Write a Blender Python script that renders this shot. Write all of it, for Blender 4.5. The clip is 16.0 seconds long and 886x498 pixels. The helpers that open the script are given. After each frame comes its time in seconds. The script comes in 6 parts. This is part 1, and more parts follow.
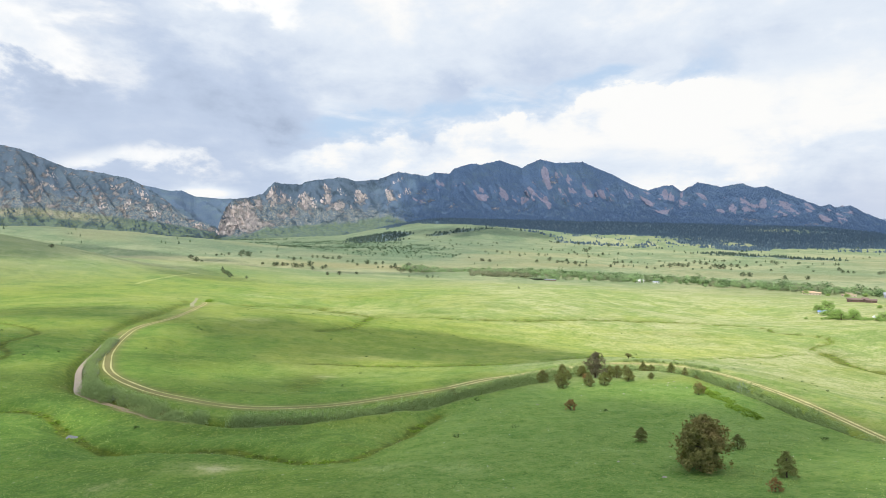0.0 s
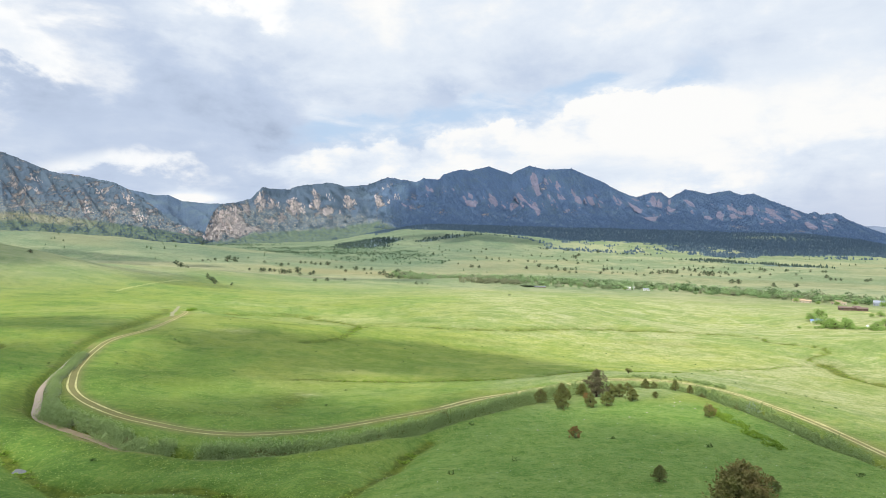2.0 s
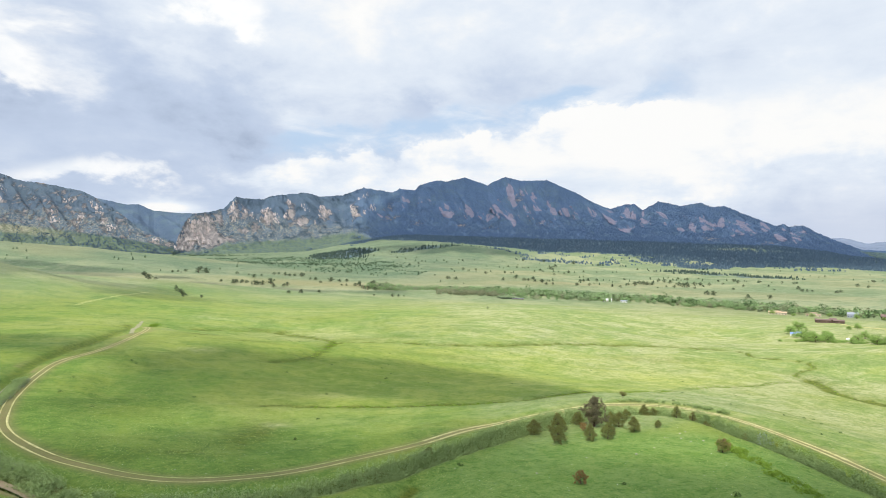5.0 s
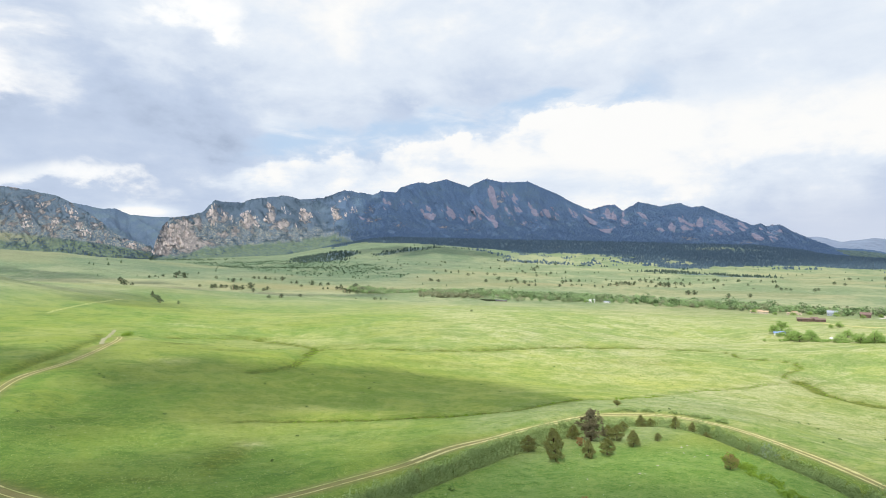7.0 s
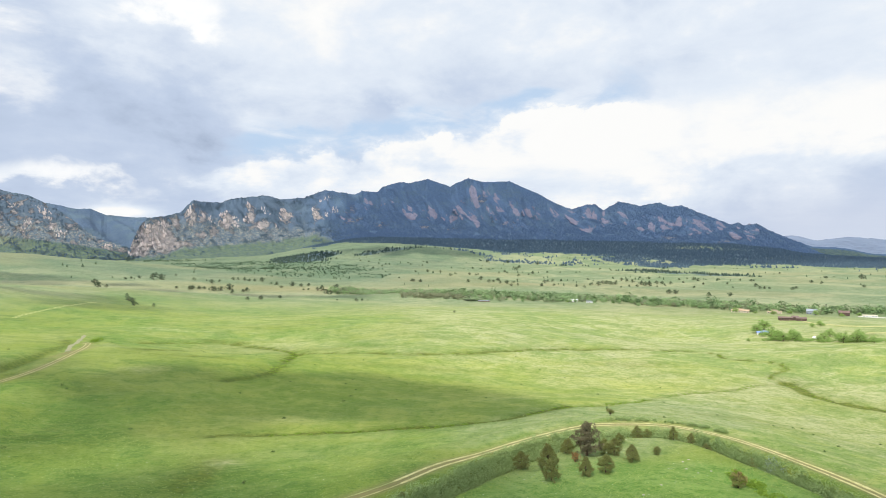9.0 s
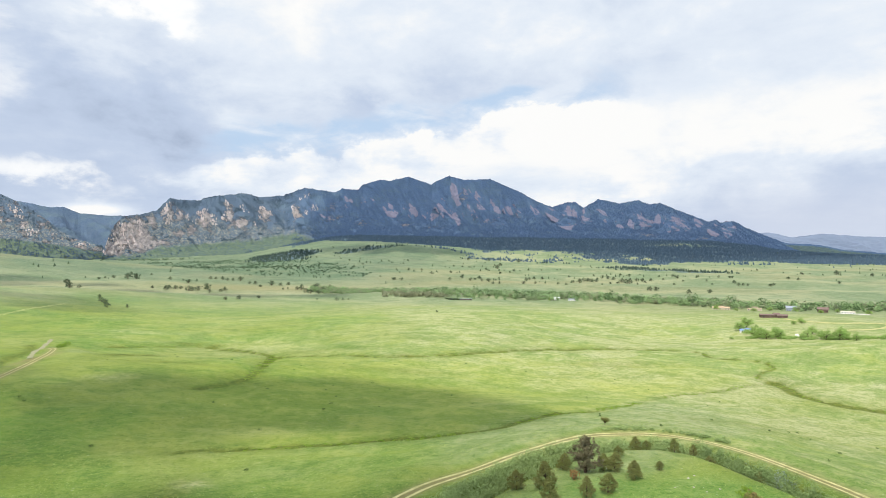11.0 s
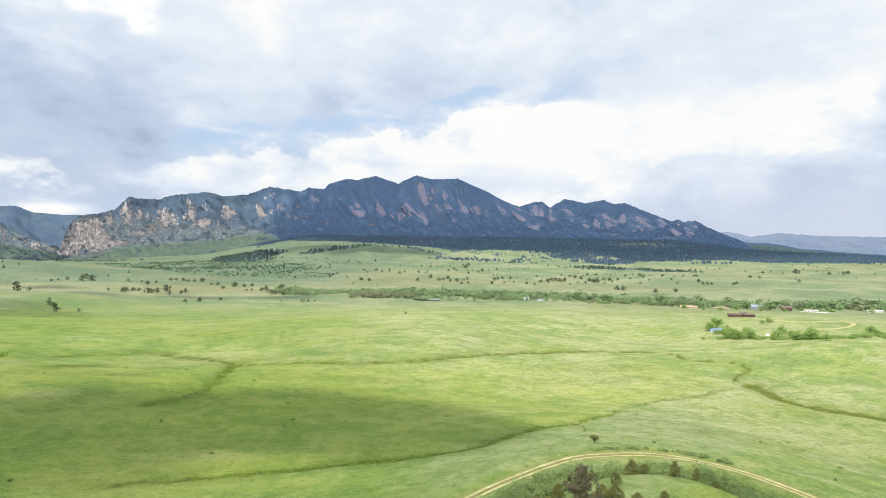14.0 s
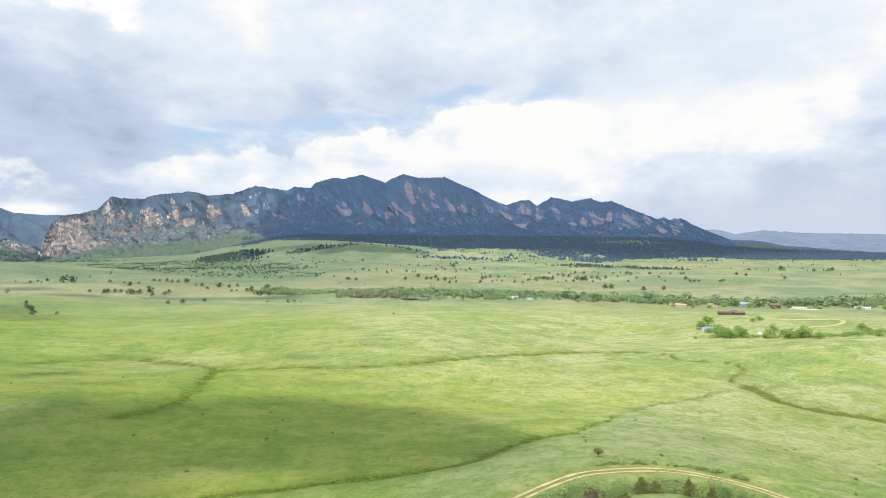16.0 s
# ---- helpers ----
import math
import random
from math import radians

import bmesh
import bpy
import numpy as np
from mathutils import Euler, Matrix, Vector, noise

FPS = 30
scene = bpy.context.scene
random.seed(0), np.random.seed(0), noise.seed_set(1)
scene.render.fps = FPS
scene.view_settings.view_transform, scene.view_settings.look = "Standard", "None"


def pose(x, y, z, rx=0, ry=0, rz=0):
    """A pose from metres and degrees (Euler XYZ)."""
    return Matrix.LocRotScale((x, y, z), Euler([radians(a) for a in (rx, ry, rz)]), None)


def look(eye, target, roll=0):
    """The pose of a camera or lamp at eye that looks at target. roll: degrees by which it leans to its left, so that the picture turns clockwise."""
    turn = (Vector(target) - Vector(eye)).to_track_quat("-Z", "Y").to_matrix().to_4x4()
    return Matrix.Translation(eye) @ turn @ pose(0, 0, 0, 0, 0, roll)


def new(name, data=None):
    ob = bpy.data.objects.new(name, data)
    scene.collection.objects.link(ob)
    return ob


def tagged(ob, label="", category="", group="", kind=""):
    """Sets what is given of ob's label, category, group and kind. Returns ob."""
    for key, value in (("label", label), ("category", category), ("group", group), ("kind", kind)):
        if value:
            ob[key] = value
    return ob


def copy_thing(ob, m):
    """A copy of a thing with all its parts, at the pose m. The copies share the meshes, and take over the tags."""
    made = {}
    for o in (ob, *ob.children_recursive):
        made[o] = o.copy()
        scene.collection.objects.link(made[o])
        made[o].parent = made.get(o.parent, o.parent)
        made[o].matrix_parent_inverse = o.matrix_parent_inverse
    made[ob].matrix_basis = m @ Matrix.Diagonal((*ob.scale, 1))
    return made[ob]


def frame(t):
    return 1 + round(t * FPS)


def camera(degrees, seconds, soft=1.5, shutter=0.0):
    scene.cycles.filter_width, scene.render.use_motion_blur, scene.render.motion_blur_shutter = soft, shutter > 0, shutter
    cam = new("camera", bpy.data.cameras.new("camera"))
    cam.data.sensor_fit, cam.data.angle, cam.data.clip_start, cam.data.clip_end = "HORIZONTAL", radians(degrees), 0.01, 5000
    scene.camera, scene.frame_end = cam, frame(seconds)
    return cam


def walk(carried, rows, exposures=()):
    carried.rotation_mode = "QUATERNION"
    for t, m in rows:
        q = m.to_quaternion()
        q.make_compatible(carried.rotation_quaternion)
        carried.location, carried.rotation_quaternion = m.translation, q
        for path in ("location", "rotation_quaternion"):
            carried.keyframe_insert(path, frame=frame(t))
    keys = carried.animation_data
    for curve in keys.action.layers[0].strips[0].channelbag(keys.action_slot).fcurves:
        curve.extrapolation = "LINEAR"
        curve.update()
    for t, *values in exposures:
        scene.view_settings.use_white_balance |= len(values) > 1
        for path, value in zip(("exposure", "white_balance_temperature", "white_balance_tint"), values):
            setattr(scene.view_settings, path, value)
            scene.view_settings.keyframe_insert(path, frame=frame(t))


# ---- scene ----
cam = camera(72.0, 16.0, soft=0.8)
PATH = [
    (0, (1.379, -0.309, 47.596), (1.386, 1.69, 47.546), 0.1),
    (0.5, (1.289, 1.72, 47.771), (1.302, 3.719, 47.725), 0.1),
    (1, (1.182, 3.672, 47.966), (1.205, 5.671, 47.924), 0.1),
    (1.5, (1.061, 5.583, 48.128), (1.091, 7.582, 48.09), 0.2),
    (2, (0.893, 7.521, 48.267), (0.936, 9.52, 48.236), 0.3),
    (2.5, (0.736, 9.406, 48.356), (0.797, 11.405, 48.333), 0.4),
    (3, (0.501, 11.286, 48.455), (0.578, 13.284, 48.439), 0.4),
    (3.5, (0.326, 13.128, 48.535), (0.413, 15.126, 48.525), 0.4),
    (4, (0.13, 14.997, 48.624), (0.227, 16.994, 48.62), 0.5),
    (6.5, (-0.394, 23.413, 49.393), (-0.228, 25.406, 49.403), 0.0),
    (7, (-0.464, 25.091, 49.516), (-0.283, 27.082, 49.527), -0.1),
    (7.5, (-0.488, 26.809, 49.636), (-0.292, 28.8, 49.649), -0.2),
    (8, (-0.47, 28.577, 49.775), (-0.257, 30.565, 49.787), -0.2),
    (8.5, (-0.482, 30.283, 49.914), (-0.253, 32.27, 49.925), -0.3),
    (9, (-0.484, 31.888, 50.068), (-0.243, 33.873, 50.078), -0.3),
    (11.5, (-0.517, 41.241, 50.818), (-0.196, 43.215, 50.819), -0.5),
    (12, (-0.407, 43.178, 50.912), (-0.068, 45.149, 50.913), -0.5),
    (12.5, (-0.359, 45.106, 50.994), (-0.001, 47.074, 50.995), -0.6),
    (13, (-0.332, 47.074, 51.063), (0.046, 49.038, 51.064), -0.6),
    (13.5, (-0.144, 49.051, 51.147), (0.252, 51.012, 51.147), -0.6),
    (14, (0.126, 51.042, 51.245), (0.534, 53.0, 51.245), -0.6),
    (14.5, (0.397, 53.091, 51.375), (0.815, 55.047, 51.374), -0.7),
    (15, (0.565, 55.042, 51.505), (0.99, 56.996, 51.504), -0.8),
    (15.5, (0.755, 56.922, 51.604), (1.193, 58.873, 51.601), -0.8),
    (16, (0.895, 58.819, 51.681), (1.344, 60.768, 51.676), -0.9),
]
walk(cam, [(t, look(eye, target, roll)) for t, eye, target, roll in PATH])

# ---- light ----
SUN_EL, SUN_AZ = 52.0, 212.0      # degrees; azimuth clockwise from +Y
sun_dir = Vector((math.sin(radians(SUN_AZ)) * math.cos(radians(SUN_EL)), math.cos(radians(SUN_AZ)) * math.cos(radians(SUN_EL)), math.sin(radians(SUN_EL))))
sun = new("sun", bpy.data.lights.new("sun", "SUN"))
sun.data.energy, sun.data.angle, sun.data.color = 3.9, radians(0.8), (1.0, 0.945, 0.83)
sun.matrix_world = look(sun_dir * 100, (0, 0, 0))
scene.view_settings.exposure = 0.0


class Nodes:
    """Short hand for a node tree."""

    def __init__(self, tree):
        self.t = tree
        tree.nodes.clear()

    def n(self, kind, **kw):
        node = self.t.nodes.new(kind)
        for key, value in kw.items():
            if key == "op":
                node.operation = value
            elif key == "dtype":
                node.data_type = value
            elif key == "blend":
                node.blend_type = value
            elif key == "name_":
                node.attribute_name = value
            elif key == "dims":
                node.noise_dimensions = value
            elif key == "feature":
                node.feature = value
        return node

    def put(self, socket, value):
        if hasattr(value, "is_output"):
            self.t.links.new(value, socket)
        elif isinstance(value, (tuple, list)) and len(value) == 3 and socket.type == "RGBA":
            socket.default_value = (*value, 1)
        else:
            socket.default_value = value

    def m(self, op, a, b=0.0, c=0.0):
        node = self.n("ShaderNodeMath", op=op)
        for s, v in zip(node.inputs, (a, b, c)):
            self.put(s, v)
        return node.outputs[0]

    def add(self, *terms):
        out = terms[0]
        for v in terms[1:]:
            out = self.m("ADD", out, v)
        return out

    def mul(self, a, b):
        return self.m("MULTIPLY", a, b)

    def step(self, v, a, b):
        node = self.n("ShaderNodeMapRange")
        node.interpolation_type = "SMOOTHSTEP"
        self.put(node.inputs[0], v)
        node.inputs[1].default_value, node.inputs[2].default_value = a, b
        return node.outputs[0]

    def mix(self, f, a, b, blend="MIX"):
        node = self.n("ShaderNodeMix", dtype="RGBA", blend=blend)
        self.put(node.inputs[0], f), self.put(node.inputs[6], a), self.put(node.inputs[7], b)
        return node.outputs[2]

    def noise(self, vec, scale, detail=4.0, rough=0.55, distort=0.0):
        node = self.n("ShaderNodeTexNoise")
        if vec is not None:
            self.put(node.inputs["Vector"], vec)
        node.inputs["Scale"].default_value, node.inputs["Detail"].default_value = scale, detail
        node.inputs["Roughness"].default_value, node.inputs["Distortion"].default_value = rough, distort
        return node.outputs[0]

    def scaled(self, vec, x, y, z):
        node = self.n("ShaderNodeVectorMath", op="MULTIPLY")
        self.put(node.inputs[0], vec)
        node.inputs[1].default_value = (x, y, z)
        return node.outputs[0]

    def attr(self, name):
        return self.n("ShaderNodeAttribute", name_=name).outputs["Fac"]


def make_sky():
    """Broken cloud over a pale blue sky."""
    world = bpy.data.worlds.new("sky")
    scene.world = world
    world.use_nodes = True
    k = Nodes(world.node_tree)
    sky = k.n("ShaderNodeTexSky")
    sky.sky_type, sky.sun_disc = "NISHITA", False
    sky.sun_elevation, sky.sun_rotation = radians(SUN_EL), radians(SUN_AZ)
    way = k.n("ShaderNodeTexCoord").outputs["Generated"]
    sep = k.n("ShaderNodeSeparateXYZ")
    k.put(sep.inputs[0], way)
    x, y, z = sep.outputs
    az = k.mul(k.m("ARCTAN2", x, y), 57.2958)
    el = k.mul(k.m("ARCSINE", z), 57.2958)
    # clouds lie on a high sheet: they crowd together towards the horizon
    high = k.m("ADD", k.m("MAXIMUM", z, 0.0), 0.16)
    flat = k.n("ShaderNodeCombineXYZ")
    k.put(flat.inputs[0], k.m("DIVIDE", x, high)), k.put(flat.inputs[1], k.m("DIVIDE", y, high))
    k.put(flat.inputs[2], k.mul(z, 3.0))
    big = k.noise(flat.outputs[0], 0.8, 7, 0.58, 0.6)
    wisps = k.noise(flat.outputs[0], 2.4, 9, 0.60, 0.7)
    puffs = k.noise(k.scaled(way, 1.0, 1.0, 1.7), 10.0, 8, 0.58, 0.15)
    soft = k.noise(k.scaled(way, 1.0, 1.0, 2.0), 5.0, 6, 0.55, 0.4)
    wob = k.mul(k.add(soft, -0.5), 9.0)
    az2, el2 = k.add(az, k.mul(wob, 2.0)), k.add(el, wob, k.mul(k.add(puffs, -0.5), 4.0))

    def window(v, a, b, edge):
        return k.mul(k.step(v, a - edge, a + edge), k.step(v, b + edge, b - edge))

    def blob(a, e, sa, se, amp, torn=True):
        da = k.m("DIVIDE", k.add(az2 if torn else az, -a), sa)
        de = k.m("DIVIDE", k.add(el2 if torn else el, -e), se)
        r = k.add(k.mul(da, da), k.mul(de, de))
        return k.mul(k.m("EXPONENT", k.mul(r, -1.0)), amp)

    # the sheet of high cloud, with brighter and darker parts
    value = k.add(0.665, k.mul(k.add(big, -0.5), 0.30), k.mul(k.add(wisps, -0.5), 0.20), k.mul(k.add(puffs, -0.5), 0.42), k.mul(k.add(soft, -0.5), 0.45),
                  k.mul(k.step(el, 12.0, 21.0), 0.10), k.mul(k.step(az, -20.0, 25.0), 0.07), k.mul(k.step(az, -8.0, -30.0), -0.07),
                  blob(-17, 5.4, 8, 4.0, -0.22), blob(-26, 14.5, 6, 2.2, -0.09), blob(-25, 11.5, 9, 2.6, -0.13), blob(-36, 10, 8, 2.4, -0.12), blob(1, 12.6, 3.5, 1.0, -0.14),
                  blob(-14, 9.5, 3, 2, -0.03), blob(-33, 21, 8, 2.5, -0.05), blob(-21.0, 3.5, 2.6, 0.55, 0.55, False))
    # white bank that rises to the right, and the grey rain haze below it
    rise = k.add(el2, k.mul(k.add(az, -30.0), -0.27), -5.5)
    right = k.step(az, 13.0, 24.0)
    value = k.add(value, k.mul(k.mul(k.mul(k.step(rise, -1.0, 3.5), k.step(rise, 12.0, 5.0)), right), 0.17), k.mul(k.mul(k.step(az, -6.0, 6.0), k.step(el, 11.5, 14.0)), -0.10), k.mul(k.mul(k.step(rise, 1.5, -4.0), k.step(az, 20.0, 33.0)), -0.16))
    # heaped white cloud over the ridge, with strips of blue above its tops
    top = k.add(el, k.mul(az, -0.15), -9.6, k.mul(k.add(puffs, -0.5), -6.0), k.mul(k.add(soft, -0.5), -4.0))
    span = k.mul(k.step(az2, -17.0, -10.0), k.step(az2, 30.0, 20.0))
    heap = k.mul(k.mul(k.step(top, 0.35, -0.35), k.step(top, -6.5, -2.5)), span)
    gap = k.mul(k.mul(window(top, 0.5, 2.6, 0.8), span), k.step(k.add(wisps, k.mul(big, 0.6)), 0.98, 0.70))
    value = k.add(value, k.mul(heap, k.add(-0.14, k.mul(puffs, 0.50), k.mul(soft, 0.16))))
    dark = k.mix(k.step(value, 0.15, 0.50), (2.9, 3.6, 4.9), (5.2, 6.1, 7.7))
    grey = k.mix(k.step(value, 0.45, 0.80), dark, (7.6, 8.25, 9.1))
    cloud = k.mix(k.step(value, 0.74, 0.94), grey, (9.4, 9.4, 9.3))
    white = k.add(blob(-34, 14.2, 5.0, 1.8, 2.0), blob(-38, 18.5, 5, 2.8, 1.0), blob(-18, 20.2, 5.0, 1.5, 1.0), blob(-15, 18.6, 2.0, 1.0, 0.8), blob(-27.2, 5.4, 4.0, 0.95, 1.0), blob(-30.8, 4.5, 3.0, 0.9, 0.9), blob(-23.0, 6.0, 2.4, 0.6, 0.6), blob(-36, 6.0, 3, 1.2, 0.3),
                  k.mul(k.add(puffs, -0.5), 1.7), k.mul(k.add(soft, -0.5), 0.6))
    cloud = k.mix(k.mul(k.step(white, 0.10, 0.95), 0.9), cloud, k.mix(k.step(puffs, 0.30, 0.55), (8.2, 8.7, 9.3), (9.9, 9.9, 9.8)))
    blue = k.mix(0.75, sky.outputs[0], (5.4, 7.1, 9.3))
    seen = k.mix(k.mul(gap, 0.85), cloud, blue)
    # overhead and round the sun the broken cloud is brighter
    seen = k.mix(k.step(el, 30.0, 60.0), seen, k.mix(k.step(big, 0.40, 0.62), (10.5, 12.2, 15.0), (19.5, 20.0, 20.6)))
    # the sky is clear on the side away from the mountains
    behind = k.mul(k.step(k.m("ABSOLUTE", az), 75.0, 115.0), k.step(el, 75.0, 45.0))
    seen = k.mix(k.mul(behind, 0.75), seen, k.mix(0.5, sky.outputs[0], (8.0, 10.4, 14.5)))
    veil = k.mul(k.mul(k.step(el, 8.0, 1.0), k.step(az, 24.0, 38.0)), 0.75)
    haze = k.mix(veil, k.mix(k.step(el, 3.0, -1.0), seen, (6.0, 7.2, 8.6)), (6.2, 6.7, 7.9))
    back = k.n("ShaderNodeBackground")
    k.put(back.inputs[0], haze)
    back.inputs[1].default_value = 0.104
    out = k.n("ShaderNodeOutputWorld")
    k.t.links.new(back.outputs[0], out.inputs[0])


make_sky()

# ---- materials ----


def material(name, build, rough=0.9, spec=0.2, through_light=0.0):
    """build(k, place) returns colour and, if it has relief, a height and its depth in metres."""
    mat = bpy.data.materials.new(name)
    mat.use_nodes = True
    k = Nodes(mat.node_tree)
    place = k.n("ShaderNodeNewGeometry").outputs["Position"]
    made = build(k, place)
    colour, height, depth = made if isinstance(made, tuple) and len(made) == 3 and hasattr(made[1], "is_output") else (made, None, 0)
    bsdf = k.n("ShaderNodeBsdfPrincipled")
    k.put(bsdf.inputs["Base Color"], colour)
    bsdf.inputs["Roughness"].default_value = rough
    bsdf.inputs["Specular IOR Level"].default_value = spec
    if height is not None:
        bump = k.n("ShaderNodeBump")
        k.put(bump.inputs["Height"], height)
        bump.inputs["Distance"].default_value = depth
        k.t.links.new(bump.outputs[0], bsdf.inputs["Normal"])
    shade = bsdf.outputs[0]
    if through_light:
        leaf, both = k.n("ShaderNodeBsdfTranslucent"), k.n("ShaderNodeMixShader")
        k.put(leaf.inputs[0], colour)
        both.inputs[0].default_value = through_light
        k.t.links.new(shade, both.inputs[1]), k.t.links.new(leaf.outputs[0], both.inputs[2])
        shade = both.outputs[0]
    out = k.n("ShaderNodeOutputMaterial")
    k.t.links.new(shade, out.inputs[0])
    return mat


def grass_look(k, p):
    broad = k.noise(p, 0.012, 6, 0.62, 0.8)
    streak = k.noise(k.scaled(p, 0.75, 1.0, 1.0), 0.070, 9, 0.72, 0.8)
    patch = k.noise(p, 0.24, 7, 0.70, 0.4)
    tuft = k.noise(p, 0.85, 6, 0.75)
    fine = k.noise(p, 3.4, 6, 0.78)
    fresh, olive, dark = (0.164, 0.278, 0.040), (0.252, 0.306, 0.056), (0.082, 0.166, 0.022)
    straw, light = (0.450, 0.425, 0.190), (0.320, 0.372, 0.090)
    col = k.mix(k.step(broad, 0.40, 0.60), fresh, olive)
    col = k.mix(k.mul(k.step(streak, 0.51, 0.60), 0.46), col, light)
    col = k.mix(k.mul(k.step(streak, 0.49, 0.40), 0.36), col, dark)
    col = k.mix(k.mul(k.step(patch, 0.52, 0.60), 0.42), col, light)
    col = k.mix(k.mul(k.step(patch, 0.48, 0.39), 0.32), col, dark)
    blotch = k.noise(p, 0.042, 6, 0.62, 1.0)
    col = k.mix(k.mul(k.step(blotch, 0.52, 0.60), 0.60), col, (0.285, 0.345, 0.054))
    col = k.mix(k.mul(k.step(blotch, 0.47, 0.39), 0.58), col, (0.094, 0.192, 0.024))
    dry = k.attr("dry")
    pale = k.mix(k.step(k.add(k.mul(patch, 0.5), k.mul(tuft, 0.5)), 0.42, 0.58), (0.330, 0.375, 0.160), (0.545, 0.525, 0.315))
    col = k.mix(k.mul(dry, k.add(0.22, k.mul(k.step(k.add(k.mul(streak, 0.6), k.mul(broad, 0.4)), 0.44, 0.58), 0.55))), col, pale)
    col = k.mix(k.mul(k.attr("vivid"), 0.68), col, k.mix(k.step(patch, 0.38, 0.62), (0.076, 0.190, 0.022), (0.142, 0.282, 0.040)))
    lime = k.mix(k.step(k.add(k.mul(blotch, 0.5), k.mul(patch, 0.5)), 0.42, 0.58), (0.240, 0.325, 0.040), (0.395, 0.430, 0.086))
    col = k.mix(k.mul(k.attr("lime"), 0.68), col, lime)
    col = k.mix(k.mul(k.attr("silver"), 0.60), col, k.mix(k.step(patch, 0.40, 0.60), (0.190, 0.265, 0.096), (0.330, 0.375, 0.195)))
    hill = k.attr("hill")
    col = k.mix(k.mul(hill, 0.6), col, (0.176, 0.312, 0.058))
    col = k.mix(k.mul(hill, 0.55), col, k.mix(k.step(k.add(k.mul(patch, 0.5), k.mul(tuft, 0.5)), 0.40, 0.60), (0.116, 0.256, 0.036), (0.262, 0.392, 0.104)))
    col = k.mix(k.mul(k.step(tuft, 0.53, 0.62), 0.40), col, k.mix(dry, light, straw))
    col = k.mix(k.mul(k.step(tuft, 0.47, 0.37), 0.42), col, dark)
    col = k.mix(k.mul(k.step(fine, 0.50, 0.60), 0.36), col, light)
    col = k.mix(k.mul(k.step(fine, 0.48, 0.38), 0.40), col, dark)
    cells = k.n("ShaderNodeTexVoronoi")
    k.put(cells.inputs["Vector"], p)
    cells.inputs["Scale"].default_value = 0.75
    fleck = k.mul(k.step(cells.outputs["Distance"], 0.15, 0.08), k.step(patch, 0.50, 0.60))
    col = k.mix(k.mul(fleck, 0.6), col, (0.480, 0.490, 0.330))
    lush = k.attr("lush")
    col = k.mix(k.m("MINIMUM", k.mul(k.m("POWER", lush, 1.15), k.add(0.65, k.mul(patch, 0.7))), 0.90), col, k.mix(k.step(tuft, 0.4, 0.6), (0.066, 0.098, 0.006), (0.150, 0.182, 0.018)))
    bare = k.attr("bare")
    col = k.mix(k.m("MINIMUM", k.mul(bare, k.add(0.4, patch)), 0.9), col, (0.300, 0.235, 0.115))
    # dry and distant grass stays paler; some haze is in this tint
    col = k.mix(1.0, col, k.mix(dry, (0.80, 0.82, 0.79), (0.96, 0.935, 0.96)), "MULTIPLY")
    # far plain: dry grass tones, greyed by haze put into the colour
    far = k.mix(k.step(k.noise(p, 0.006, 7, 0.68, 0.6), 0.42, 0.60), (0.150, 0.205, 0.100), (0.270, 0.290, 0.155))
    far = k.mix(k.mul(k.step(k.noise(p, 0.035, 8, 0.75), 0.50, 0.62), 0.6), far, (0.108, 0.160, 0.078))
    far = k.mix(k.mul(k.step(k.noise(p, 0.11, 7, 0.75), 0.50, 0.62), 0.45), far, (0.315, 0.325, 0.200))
    # foothill green, with some cloud shade and haze painted into it
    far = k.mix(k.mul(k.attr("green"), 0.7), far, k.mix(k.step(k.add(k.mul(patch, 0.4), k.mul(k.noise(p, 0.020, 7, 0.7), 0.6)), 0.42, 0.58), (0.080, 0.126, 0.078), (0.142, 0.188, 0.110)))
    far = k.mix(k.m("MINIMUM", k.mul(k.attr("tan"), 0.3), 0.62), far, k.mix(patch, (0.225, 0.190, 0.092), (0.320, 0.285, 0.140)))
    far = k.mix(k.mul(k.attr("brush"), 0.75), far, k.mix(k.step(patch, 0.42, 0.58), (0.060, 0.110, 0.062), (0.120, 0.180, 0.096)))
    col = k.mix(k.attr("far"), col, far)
    # ground among far woods: darkened to match the trees, haze-blue painted in
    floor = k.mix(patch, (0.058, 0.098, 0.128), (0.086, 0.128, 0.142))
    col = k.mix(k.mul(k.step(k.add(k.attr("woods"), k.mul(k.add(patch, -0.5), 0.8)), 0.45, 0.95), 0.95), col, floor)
    height = k.add(k.mul(fine, 0.3), k.mul(tuft, 0.4), k.mul(patch, 0.4))
    return col, height, 0.55


def plain(c0, c1, scale, depth=0.1):
    def build(k, p):
        a, b = k.noise(p, scale, 5, 0.65), k.noise(p, scale * 9, 4, 0.6)
        col = k.mix(k.step(k.add(k.mul(a, 0.65), k.mul(b, 0.35)), 0.36, 0.64), c0, c1)
        return col, b, depth
    return build


def leaf_look(c0, c1, c2):
    def build(k, p):
        each = k.n("ShaderNodeNewGeometry").outputs["Random Per Island"]
        thing = k.n("ShaderNodeObjectInfo").outputs["Random"]
        col = k.mix(each, c0, c1)
        col = k.mix(k.mul(k.step(k.noise(p, 0.5, 3), 0.45, 0.7), 0.6), col, c2)
        return k.mix(k.mul(thing, 0.35), col, c2)
    return build


